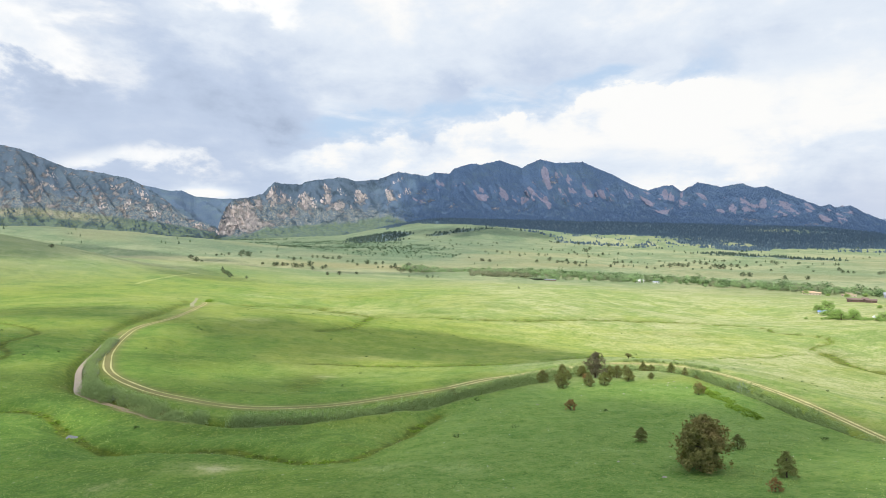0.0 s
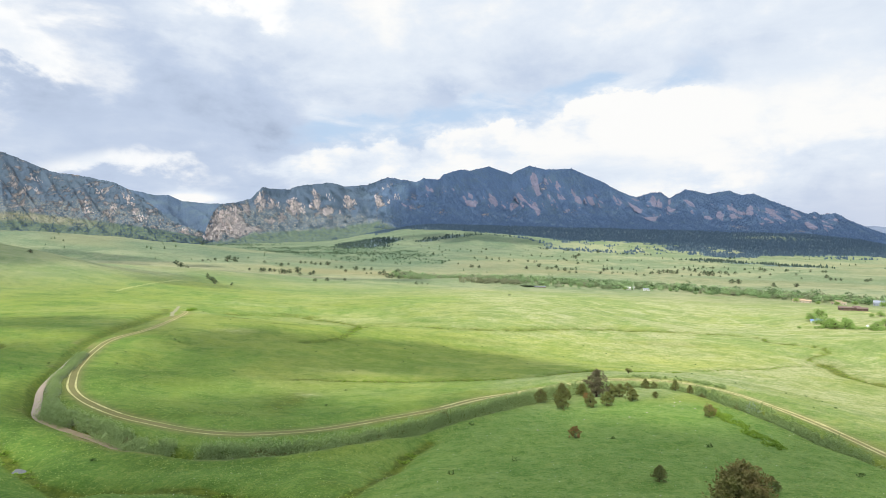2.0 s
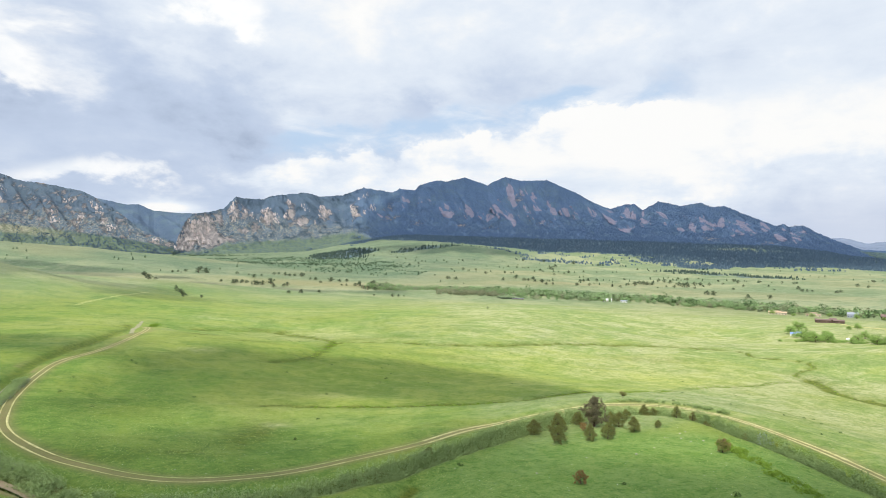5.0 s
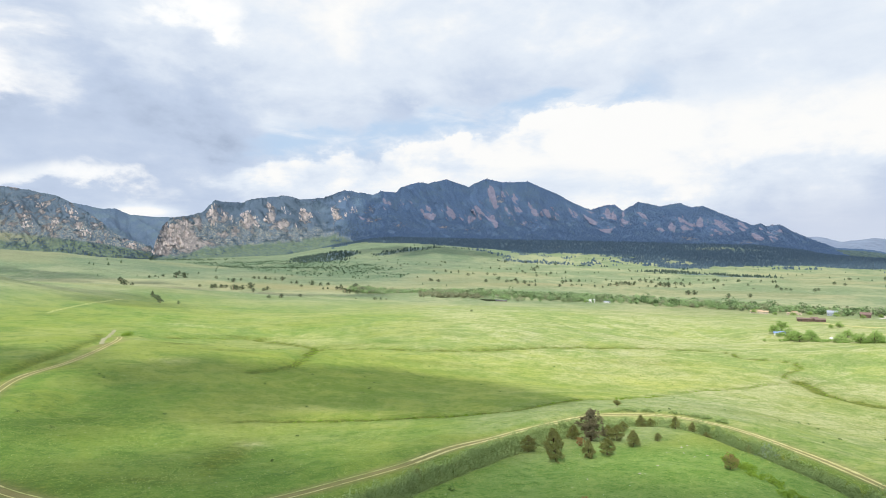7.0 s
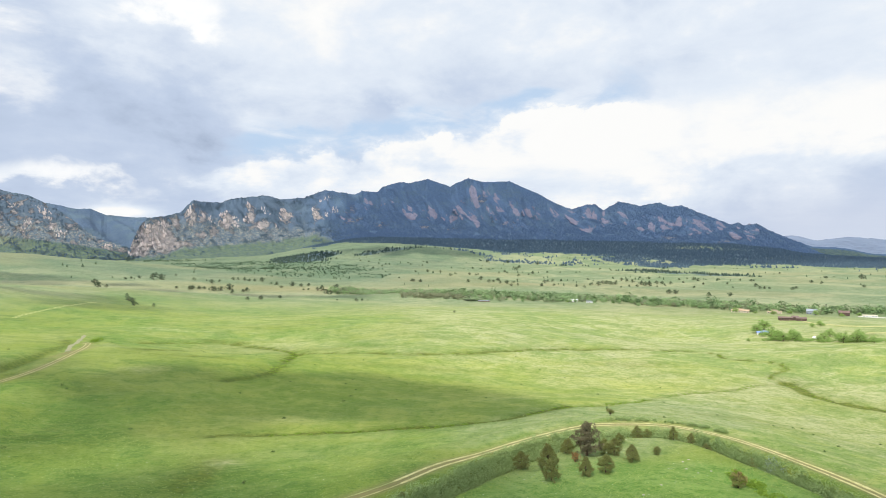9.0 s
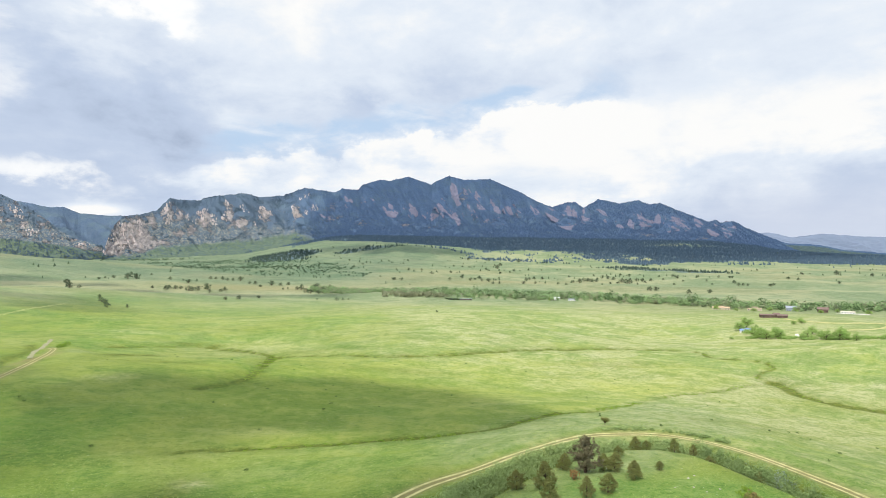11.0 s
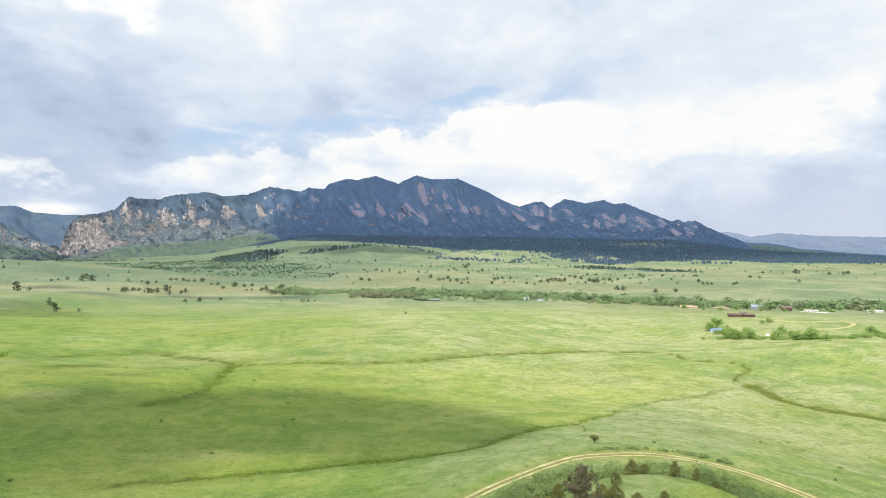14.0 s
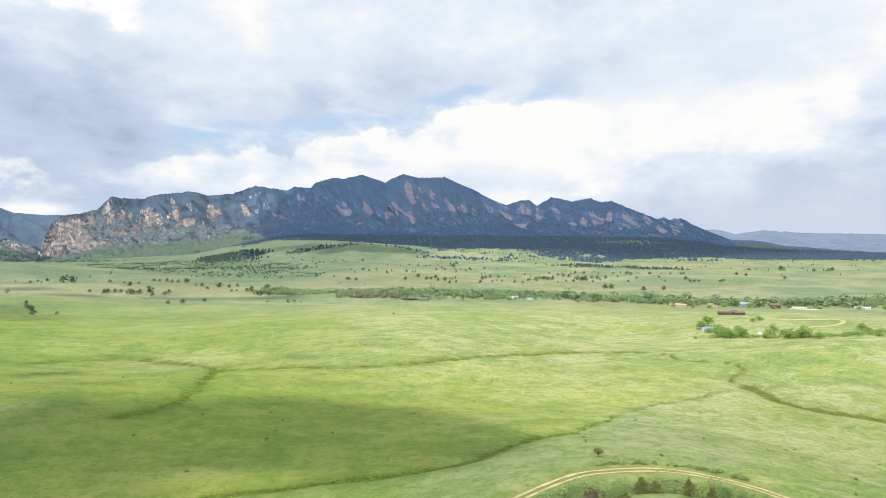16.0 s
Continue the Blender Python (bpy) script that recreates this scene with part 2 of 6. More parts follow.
def rock_look(low, high, vein, lichen):
    def build(k, p):
        bands = k.noise(k.scaled(p, 1.0, 0.5, 0.35), 0.045, 7, 0.7, 0.5)
        spots, grit = k.noise(p, 0.03, 5, 0.65), k.noise(p, 0.16, 6, 0.72)
        thing = k.n("ShaderNodeObjectInfo").outputs["Random"]
        col = k.mix(k.step(bands, 0.38, 0.62), low, high)
        col = k.mix(k.mul(thing, 0.5), col, vein)
        col = k.mix(k.mul(k.step(grit, 0.52, 0.62), 0.5), col, high)
        return k.mix(k.mul(k.step(k.add(k.mul(grit, 0.6), k.mul(spots, 0.4)), 0.54, 0.60), 0.85), col, lichen), k.add(bands, k.mul(grit, 0.6)), 6.0
    return build


# the blue in these wood tones is distance haze, painted into the colour
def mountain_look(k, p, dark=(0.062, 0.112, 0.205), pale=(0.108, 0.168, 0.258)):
    normal = k.n("ShaderNodeSeparateXYZ")
    k.put(normal.inputs[0], k.n("ShaderNodeNewGeometry").outputs["Normal"])
    steep = k.step(normal.outputs[2], 0.75, 0.40)
    crag = k.noise(k.scaled(p, 1.0, 0.9, 0.8), 0.026, 9, 0.76, 0.6)
    cracks = k.noise(k.scaled(p, 1.3, 1.0, 0.45), 0.055, 7, 0.72, 0.8)
    small = k.noise(p, 0.06, 6, 0.7)
    trees = k.noise(p, 0.15, 4, 0.65)
    rock = k.mix(k.step(cracks, 0.38, 0.62), (0.200, 0.190, 0.192), (0.360, 0.325, 0.308))
    rock = k.mix(k.mul(k.step(k.noise(p, 0.012, 4), 0.50, 0.64), 0.6), rock, (0.330, 0.290, 0.282))
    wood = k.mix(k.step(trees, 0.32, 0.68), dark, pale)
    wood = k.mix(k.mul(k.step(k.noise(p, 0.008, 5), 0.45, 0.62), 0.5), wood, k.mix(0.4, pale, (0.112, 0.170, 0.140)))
    green = k.mix(k.step(small, 0.38, 0.62), (0.078, 0.120, 0.084), (0.126, 0.168, 0.110))
    dotted = k.step(k.add(k.mul(trees, 0.7), k.mul(small, 0.3)), 0.49, 0.54)
    # scrub colour includes painted haze, hence its blue
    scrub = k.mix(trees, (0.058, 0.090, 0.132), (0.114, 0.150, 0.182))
    slope = k.mix(k.mul(dotted, 0.8), scrub, k.mix(small, (0.225, 0.232, 0.165), (0.400, 0.370, 0.285)))
    bare = k.step(k.add(k.mul(crag, 1.15), k.mul(steep, 0.08), k.mul(small, 0.20), k.mul(k.attr("crag"), 0.20)), 0.86, 0.93)
    # sunlit west end: its lighter, less blue look is put into the colour
    wood = k.mix(k.mul(k.attr("dryish"), 0.75), wood, scrub)
    ground = k.mix(k.mul(k.attr("pale"), 0.85), wood, slope)
    ground = k.mix(bare, ground, rock)
    ground = k.mix(k.attr("open"), ground, k.mix(k.mul(k.step(k.add(k.mul(trees, 0.5), k.mul(small, 0.5)), 0.50, 0.42), 0.6), green, scrub))
    dry = k.mix(k.step(k.add(k.mul(trees, 0.6), k.mul(crag, 0.4)), 0.46, 0.56), (0.190, 0.200, 0.115), (0.380, 0.335, 0.250))
    ground = k.mix(k.mul(k.attr("tan"), 0.9), ground, dry)
    return ground, k.add(small, k.mul(trees, 0.6), k.mul(cracks, k.mul(bare, 1.5))), 7.0


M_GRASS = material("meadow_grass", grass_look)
M_RUT = material("dry_earth", plain((0.34, 0.325, 0.125), (0.54, 0.505, 0.240), 0.7))
M_FAINT = material("trodden_grass", plain((0.30, 0.335, 0.115), (0.43, 0.44, 0.18), 0.5))
M_GRAVEL = material("white_gravel", plain((0.52, 0.50, 0.44), (0.72, 0.69, 0.62), 0.5))
M_PALE_EARTH = material("pale_earth", plain((0.24, 0.24, 0.13), (0.34, 0.325, 0.19), 0.6))
M_WATER = material("muddy_water", plain((0.235, 0.175, 0.11), (0.31, 0.24, 0.16), 0.4, 0.01), 0.3, 0.25)
M_POOL = material("still_water", plain((0.05, 0.06, 0.05), (0.08, 0.09, 0.07), 0.6, 0.0), 0.08, 0.5)
M_PINE = material("pine_needles", leaf_look((0.165, 0.198, 0.055), (0.365, 0.362, 0.120), (0.345, 0.238, 0.098)), through_light=0.25)
M_PINE_DARK = material("young_needles", leaf_look((0.155, 0.182, 0.052), (0.305, 0.325, 0.105), (0.225, 0.210, 0.080)), through_light=0.25)
M_PINE_OLD = material("old_needles", leaf_look((0.130, 0.122, 0.070), (0.260, 0.228, 0.132), (0.205, 0.168, 0.105)), through_light=0.25)
M_PINE_RED = material("rusty_needles", leaf_look((0.250, 0.140, 0.055), (0.430, 0.240, 0.095), (0.330, 0.210, 0.085)), through_light=0.25)
M_BARK = material("bark", plain((0.07, 0.05, 0.035), (0.16, 0.11, 0.08), 3.0, 0.05))
M_WILLOW = material("willow_leaves", leaf_look((0.215, 0.310, 0.105), (0.370, 0.460, 0.190), (0.290, 0.375, 0.145)), through_light=0.25)
M_OLIVE = material("silver_leaves", leaf_look((0.230, 0.300, 0.220), (0.360, 0.420, 0.330), (0.260, 0.330, 0.240)), through_light=0.25)
M_SUMAC = material("bright_green_leaves", leaf_look((0.140, 0.250, 0.025), (0.270, 0.390, 0.055), (0.200, 0.290, 0.045)), through_light=0.25)
M_COTTON = material("cottonwood_leaves", leaf_look((0.220, 0.335, 0.145), (0.340, 0.455, 0.220), (0.275, 0.390, 0.175)), through_light=0.25)
M_SCRUB = material("dark_scrub_leaves", leaf_look((0.050, 0.095, 0.022), (0.110, 0.165, 0.050), (0.080, 0.120, 0.035)), through_light=0.25)
M_GREYLEAF = material("grey_green_leaves", leaf_look((0.220, 0.270, 0.145), (0.360, 0.400, 0.250), (0.270, 0.320, 0.180)), through_light=0.25)
# needles blued far beyond their own green: haze painted in
M_HAZEPINE = material("hazed_needles", leaf_look((0.094, 0.160, 0.285), (0.150, 0.226, 0.340), (0.122, 0.194, 0.310)), through_light=0.25)
M_BLADES = material("grass_blades", leaf_look((0.210, 0.320, 0.065), (0.430, 0.490, 0.180), (0.300, 0.390, 0.100)), through_light=0.35)
M_FLOWER = material("pale_flowers", plain((0.62, 0.60, 0.48), (0.80, 0.79, 0.70), 3.0, 0.0))
M_PLAINPINE = material("dark_needles", leaf_look((0.095, 0.140, 0.084), (0.165, 0.215, 0.122), (0.128, 0.170, 0.098)), through_light=0.25)
M_WILLOW_DARK = material("dark_willow_leaves", leaf_look((0.170, 0.255, 0.085), (0.290, 0.375, 0.150), (0.230, 0.310, 0.118)), through_light=0.25)
M_DRYLEAF = material("pale_dry_leaves", leaf_look((0.260, 0.285, 0.165), (0.390, 0.405, 0.255), (0.310, 0.325, 0.195)), through_light=0.25)
M_FARMLEAF = material("fresh_yellow_green_leaves", leaf_look((0.200, 0.330, 0.080), (0.400, 0.530, 0.175), (0.290, 0.420, 0.120)), through_light=0.3)
M_GROVE = material("soft_green_leaves", leaf_look((0.200, 0.290, 0.135), (0.340, 0.440, 0.225), (0.285, 0.350, 0.190)), through_light=0.25)
M_BRUSH = material("oak_brush_leaves", leaf_look((0.072, 0.118, 0.078), (0.150, 0.212, 0.118), (0.105, 0.160, 0.092)), through_light=0.25)
M_BELT_DARK = material("dark_broad_leaves", leaf_look((0.078, 0.140, 0.060), (0.165, 0.245, 0.105), (0.115, 0.180, 0.080)), through_light=0.25)
# both mountain materials carry painted blue haze
M_MOUNT = material("hazed_mountain", mountain_look)
M_FOOTHILL = material("hazed_foothill", lambda k, p: mountain_look(k, p, (0.056, 0.094, 0.160), (0.104, 0.148, 0.200)))
# forest edge: a weaker dose of the painted blue haze
M_EDGEPINE = material("hazed_edge_needles", leaf_look((0.068, 0.114, 0.165), (0.116, 0.172, 0.220), (0.092, 0.143, 0.192)), through_light=0.25)
M_HILLPINE = material("hill_needles", leaf_look((0.052, 0.086, 0.072), (0.095, 0.134, 0.100), (0.072, 0.108, 0.086)), through_light=0.25)
# foothill pines: haze tint in the needle colour as well
M_MIDPINE = material("hazed_foothill_needles", leaf_look((0.058, 0.098, 0.138), (0.100, 0.148, 0.186), (0.080, 0.122, 0.160)), through_light=0.25)
# east slabs: haze and shade painted blue-grey; west cliffs: sunlit pink tone
M_SLAB = material("hazed_slab", rock_look((0.178, 0.170, 0.222), (0.258, 0.234, 0.292), (0.208, 0.200, 0.256), (0.090, 0.132, 0.190)))
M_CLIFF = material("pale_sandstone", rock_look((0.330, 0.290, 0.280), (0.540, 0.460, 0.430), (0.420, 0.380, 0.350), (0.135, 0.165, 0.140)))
# pale blue of this hill is haze, put into its base colour
M_FARHILL = material("hazed_hill", plain((0.240, 0.285, 0.362), (0.260, 0.305, 0.382), 0.003, 2.0))


def cloud_material(clearness):
    """White droplets: they scatter the light back and let part of it through."""
    mat = bpy.data.materials.new("cloud")
    mat.use_nodes = True
    k = Nodes(mat.node_tree)
    place = k.n("ShaderNodeNewGeometry").outputs["Position"]
    white = k.mix(k.noise(place, 0.01, 4), (0.80, 0.82, 0.86), (0.92, 0.92, 0.92))
    over, under, mixed = k.n("ShaderNodeBsdfDiffuse"), k.n("ShaderNodeBsdfTranslucent"), k.n("ShaderNodeMixShader")
    k.put(over.inputs[0], white), k.put(under.inputs[0], white)
    mixed.inputs[0].default_value = 0.72
    k.t.links.new(over.outputs[0], mixed.inputs[1]), k.t.links.new(under.outputs[0], mixed.inputs[2])
    thin, clear = k.n("ShaderNodeMixShader"), k.n("ShaderNodeBsdfTransparent")
    thin.inputs[0].default_value = clearness
    k.t.links.new(mixed.outputs[0], thin.inputs[1]), k.t.links.new(clear.outputs[0], thin.inputs[2])
    k.t.links.new(thin.outputs[0], k.n("ShaderNodeOutputMaterial").inputs[0])
    return mat


M_CLOUD, M_THIN_CLOUD = cloud_material(0.58), cloud_material(0.885)

# ---- the lie of the land ----


def ease(t):
    t = np.clip(t, 0, 1)
    return t * t * (3 - 2 * t)


def curve_through(points, step=1.5):
    """A smooth line through the points."""
    p = np.array(points, float)
    p = np.vstack([2 * p[0] - p[1], p, 2 * p[-1] - p[-2]])
    out = []
    for i in range(1, len(p) - 2):
        count = max(2, int(np.linalg.norm(p[i + 1] - p[i]) / step))
        t = np.linspace(0, 1, count, endpoint=False)[:, None]
        a, b, c, d = p[i - 1:i + 3]
        out.append(0.5 * (2 * b + (c - a) * t + (2 * a - 5 * b + 4 * c - d) * t ** 2 + (3 * b - a - 3 * c + d) * t ** 3))
    return np.vstack(out + [p[-2][None]])


def nearest(line, x, y, reach=60.0):
    """Distance to a line and the nearest place on it (its number), for arrays."""
    shape = np.shape(x)
    x, y = np.ravel(x), np.ravel(y)
    dist, index = np.full(x.shape, 1e6), np.zeros(x.shape, int)
    low, high = line[:, :2].min(0) - reach, line[:, :2].max(0) + reach
    todo = np.where((x > low[0]) & (x < high[0]) & (y > low[1]) & (y < high[1]))[0]
    for i in range(0, len(todo), 20000):
        j = todo[i:i + 20000]
        d = (x[j, None] - line[None, :, 0]) ** 2 + (y[j, None] - line[None, :, 1]) ** 2
        index[j] = d.argmin(1)
        best = d.min(1)
        at = np.column_stack([x[j], y[j]])
        for step in (-1, 0):
            # the stretches before and after the nearest corner
            a = np.clip(index[j] + step, 0, len(line) - 2)
            p, q = line[a, :2], line[a + 1, :2]
            f = np.clip(((at - p) * (q - p)).sum(1) / (((q - p) ** 2).sum(1) + 1e-9), 0, 1)[:, None]
            best = np.minimum(best, ((at - p - (q - p) * f) ** 2).sum(1))
        dist[j] = np.sqrt(best)
    return dist.reshape(shape), index.reshape(shape)


def ripple(x, y, size, seed=0):
    """Smooth wavy noise between about -1 and 1, for arrays."""
    rng = np.random.RandomState(seed)
    out = np.zeros(np.shape(x))
    for i in range(7):
        a, f, ph = rng.uniform(0, math.pi), rng.uniform(0.6, 1.7) * 2 * math.pi / size, rng.uniform(0, 6.28, 2)
        u, v = x * math.cos(a) + y * math.sin(a), -x * math.sin(a) + y * math.cos(a)
        out += np.sin(u * f + ph[0] + 1.3 * np.sin(v * f * 0.7 + ph[1]))
    return out / 4.0


REACH = [-400, 0, 150, 250, 400, 650, 900, 1000, 1500, 2000, 2600, 3300, 4900]
WEST = [45, 34, 28, 26, 25, 20, 8, 4, 0, 6, 20, 45, 80]
MIDDLE = [34, 24, 16, 11, 5, -7, -17, -20, 0, 26, 78, 128, 170]
EAST = [12, 0, -4, -8, -13, -19, -23, -24, -14, 2, 48, 118, 150]
CX, CY = [-200, -130, -60, 0, 60, 120, 200], [0, 60, 120, 180, 250, 330, 430]
SWELL = [0.3, 0.2, -0.3, 4.8, 8.3, 5.4, 0.2, 0.8, 2.4, -0.9, 0.7, -0.4, -2.8, -0.6, 0.5, 4.0, 0.9, -1.2, 4.4, -6.5, -2.7, 0.2, 2.0, 0.5, -5.8, 3.9, -5.1, -9.7, 0.7, 4.0, 4.0, -0.0, -7.4, -3.4, -5.7, 0.8, 2.1, -6.7, -0.4, 0.4, -4.9, -4.6, 0.0, -0.2, -0.6, 2.3, 1.0, -2.6, -9.5]
# knolls and foothills: x, y, radius across, radius along, height
KNOLLS = [(-450, 520, 170, 120, 36), (-1000, 1350, 420, 260, 60), (-1500, 1900, 500, 260, 60), (150, 2250, 330, 220, 26), (700, 2300, 500, 200, 18),
          (-330, 760, 260, 110, 9), (262, 304, 62, 27, 5.5), (60, 900, 200, 60, 7), (-700, 1500, 500, 120, 18)]
ROAD_EAST = [(67, 30, 18), (66, 60, 17.8), (66.3, 88, 17.6), (66.5, 108, 17.4), (65.2, 120, 17.2), (63.5, 131, 16.8), (61, 137, 16.6), (57.5, 141.7, 16.5),
        (53, 144.6, 16.4), (47, 145.6, 16.4), (42, 145.2, 16.5), (36.5, 142.8, 16.6), (30.5, 139.2, 16.7), (24.5, 135, 16.9), (18, 130, 17.1), (10, 125, 17.3), (2, 117, 17.6)]
ROAD_WEST = [(-7, 109.7, 18), (-15, 103.6, 18.4), (-21, 100.7, 18.7), (-28, 99.3, 18.9), (-35, 100.6, 19), (-42, 103.5, 19.2), (-50, 108, 19.3),
        (-59, 115, 19.6), (-65, 121.3, 19.8), (-69.5, 129, 20), (-75.5, 141.5, 20), (-83.5, 163, 19.8), (-89, 183, 19.4), (-90.5, 210, 18.6),
        (-98, 252, 17.5), (-106, 277, 16), (-118, 302, 13)]
CANAL = [(-130, 312), (-114, 278), (-106, 250), (-101, 225), (-98, 200), (-93, 176), (-81, 146), (-74, 127), (-68, 116), (-63, 108), (-57, 103), (-48, 97), (-40, 91), (-33, 88), (-28, 86.5),
         (-18, 88), (-13, 90), (-8, 95), (-3, 100), (4, 107), (14, 118), (24, 127.5), (33, 134), (42, 138), (50, 138), (55.5, 134.5), (58, 127),
         (59, 115), (60, 100), (60, 86), (60, 60), (61, 30)]
# creeks and swales
CREEK = [(-90, 94), (-75, 93.2), (-66, 92.7), (-60, 91.5), (-52.5, 86), (-46, 79.5), (-40, 76), (-32.4, 75), (-25, 73.5), (-19, 72), (-13.5, 67.5), (-10, 66.5), (-7, 70), (-4.5, 78), (-2.5, 87), (1, 96)]
MID_SWALE = [(-32, 160), (-9, 165), (3, 166), (17, 165), (26, 165), (33, 168), (48, 180), (62, 189)]
MID_RILL = [(62, 189), (82, 212), (102, 233), (124, 245), (137, 249), (166, 264)]
EAST_SWALE = [(212, 190), (196, 204), (182, 219), (171, 229), (166.6, 239), (166.7, 251), (172, 267)]
EAST_RILL = [(172, 267), (168.5, 271), (170.3, 275), (180.5, 284), (186.4, 286), (191, 297), (187, 308), (179, 316), (178, 324), (183, 335), (181, 344), (174, 351)]
LEFT_RILL = [(-96, 130), (-100.6, 140.6), (-102, 150), (-104, 158.7), (-111, 167), (-120, 172), (-140, 176)]
LONG_SWALE = [(-110, 336), (-87, 358), (-70, 360), (-50, 348), (-36, 331), (-25, 318), (11, 306), (37, 309), (58, 319), (100, 338), (136, 350), (162, 351), (174, 351)]
SIDE_SWALE = [(-36, 331), (-31, 260), (-34, 228), (-42, 216)]
WEST_SWALE = [(-130, 122), (-110, 119), (-93, 117), (-89, 126), (-100, 140)]
# depth, half width, how green the bottom is, points
SWALES = [(1.3, 4.6, 0.25, CREEK), (0.9, 1.7, 1.0, CREEK), (0.7, 2.8, 0.9, MID_SWALE), (0.6, 3.2, 0.28, MID_RILL), (1.3, 5.4, 1.1, EAST_SWALE), (0.7, 2.4, 0.9, EAST_RILL), (1.3, 4.2, 0.9, LONG_SWALE), (1.1, 4.8, 0.72, SIDE_SWALE),
          (0.9, 1.6, 0.9, WEST_SWALE), (0.8, 1.8, 0.9, LEFT_RILL)]
road_line, canal_line = curve_through(ROAD_EAST + ROAD_WEST), curve_through(CANAL)
swale_lines = [(d, w, g, curve_through(p, 2.5)) for d, w, g, p in SWALES]


# olive hollows and pale bare patches in the meadow: x, y, radius across, radius along, strength
HOLLOWS = [(-9, 73, 3.5, 3, 0.4), (-78, 108, 12, 3, 0.35), (-100, 118, 10, 5, 0.35), (-82, 288, 7, 28, 0.95), (-77, 366, 15, 4, 0.7), (-52, 346, 12, 4, 0.7), (-36, 318, 5, 16, 0.6), (-58, 250, 22, 4, 0.4), (-32, 232, 9, 14, 0.45), (-27, 128, 3.5, 13, 0.7), (-34, 112, 9, 4, 0.45), (-47, 108, 10, 4, 0.5), (-92, 200, 12, 8, 0.4), (-20, 330, 40, 7, 0.35), (95, 180, 14, 5, 0.3), (-60, 150, 12, 6, 0.3),
           (120, 300, 30, 8, 0.3), (20, 270, 26, 6, 0.25)]
PALES = [(-23, 63, 4, 2.5, 0.8), (-17, 62, 1.5, 1, 0.6), (-30, 57, 3, 2, 0.5), (-4, 60, 2.5, 3, 0.4), (3, 57, 3, 2, 0.45), (46, 117, 4, 2.5, 0.45), (184, 271, 9, 12, 0.7), (172, 246, 5, 12, 0.6), (-111, 400, 30, 14, 0.55), (-25, 137, 4, 5, 0.6), (-66, 219, 6, 6, 0.4), (-95, 275, 6, 16, 0.4), (-16, 176, 16, 4, 0.4), (60, 210, 30, 8, 0.35), (110, 260, 20, 14, 0.35), (0, 380, 60, 20, 0.3)]


def patches(x, y, spots, seed):
    out = np.zeros(np.shape(x))
    ragged = 1 + 0.35 * ripple(x, y, 7, seed) + 0.25 * ripple(x, y, 3, seed + 1)
    for px, py, rx, ry, s in spots:
        out = np.maximum(out, s * np.clip(ragged, 0, 2) * np.exp(-((x - px) / rx) ** 2 - ((y - py) / ry) ** 2))
    return out


def rough_ground(x, y):
    """Height of the open land, before roads and ditches."""
    west, middle, east = (np.interp(y, REACH, k) for k in (WEST, MIDDLE, EAST))
    z = middle + (west - middle) * ease(-x / 600) + (east - middle) * ease(x / 600)
    n = 0
    for cy in CY:
        for cx in CX:
            z = z + SWELL[n] * np.exp(-((x - cx) / 65) ** 2 - ((y - cy) / 65) ** 2)
            n += 1
    for kx, ky, rx, ry, h in KNOLLS:
        z = z + h * np.exp(-((x - kx) / rx) ** 2 - ((y - ky) / ry) ** 2)
    # the land falls away beyond the end of the ridge
    z = z - 175 * ease((np.degrees(np.arctan2(x, np.maximum(y, 1))) - 31) / 12) * ease((np.hypot(x, y) - 2850) / 1500)
    away = ease((np.hypot(x, y) - 250) / 600)
    return z + 0.22 * ripple(x, y, 26, 3) + 0.12 * ripple(x, y, 9, 4) + away * (1.2 * ripple(x, y, 150, 5) + 2.0 * ripple(x, y, 420, 6))


def land(x, y):
    """Height of the ground, and what grows on it: lush and bare, each 0 to 1."""
    x, y = np.asarray(x, float), np.asarray(y, float)
    z = rough_ground(x, y)
    lush, bare = np.zeros(x.shape), np.zeros(x.shape)
    d, i = nearest(road_line, x, y)
    z = z + (road_line[i, 2] - z) * ease((15 - d) / 11)
    dc, _ = nearest(canal_line, x, y)
    z = z + (0.35 * np.exp(-((dc - 4.5) / 1.5) ** 2) - (1.35 + 0.55 * ease((x + 45) / 20)) * np.exp(-(dc / (1.55 + 0.45 * ease((x + 45) / 20))) ** 4)) * (0.45 + 0.55 * ease((150 - y) / 30)) * ease((255 - y) / 40)
    lush = np.maximum(lush, 0.7 * np.exp(-(dc / (2.4 + 3.2 * ease((150 - y) / 40))) ** 2))
    bare = np.maximum(bare, 0.9 * np.exp(-((dc - 2.4) / 0.9) ** 2) * ease((ripple(x, y, 17, 9) + 0.2) * 1.5) * ease((5 - x) / 20) * ease((185 - y) / 20))
    bare = np.maximum(bare, 0.8 * np.exp(-(d / 1.5) ** 2))
    for depth, wide, wet, line in swale_lines:
        ds, _ = nearest(line, x, y)
        vary = 0.75 + 0.35 * ripple(x, y, 30, 11)
        z = z - depth * vary * np.exp(-(ds / wide) ** 2)
        lush = np.maximum(lush, wet * np.clip(0.55 + 0.5 * vary + 0.3 * ripple(x, y, 17, 14), 0, 1.15) * (1.1 * np.exp(-(ds / (0.52 * wide * (0.85 + 0.4 * ripple(x, y, 9, 12)))) ** 2) + 0.26 * np.exp(-(ds / (2.0 * wide)) ** 2)))
    return z, np.maximum(lush, patches(x, y, HOLLOWS, 13)), np.maximum(bare, patches(x, y, [(-98, 248, 2.2, 15, 0.9)], 17))


def height(x, y):
    return float(land(np.array([x]), np.array([y]))[0][0])


def heights(x, y):
    return land(x, y)[0]


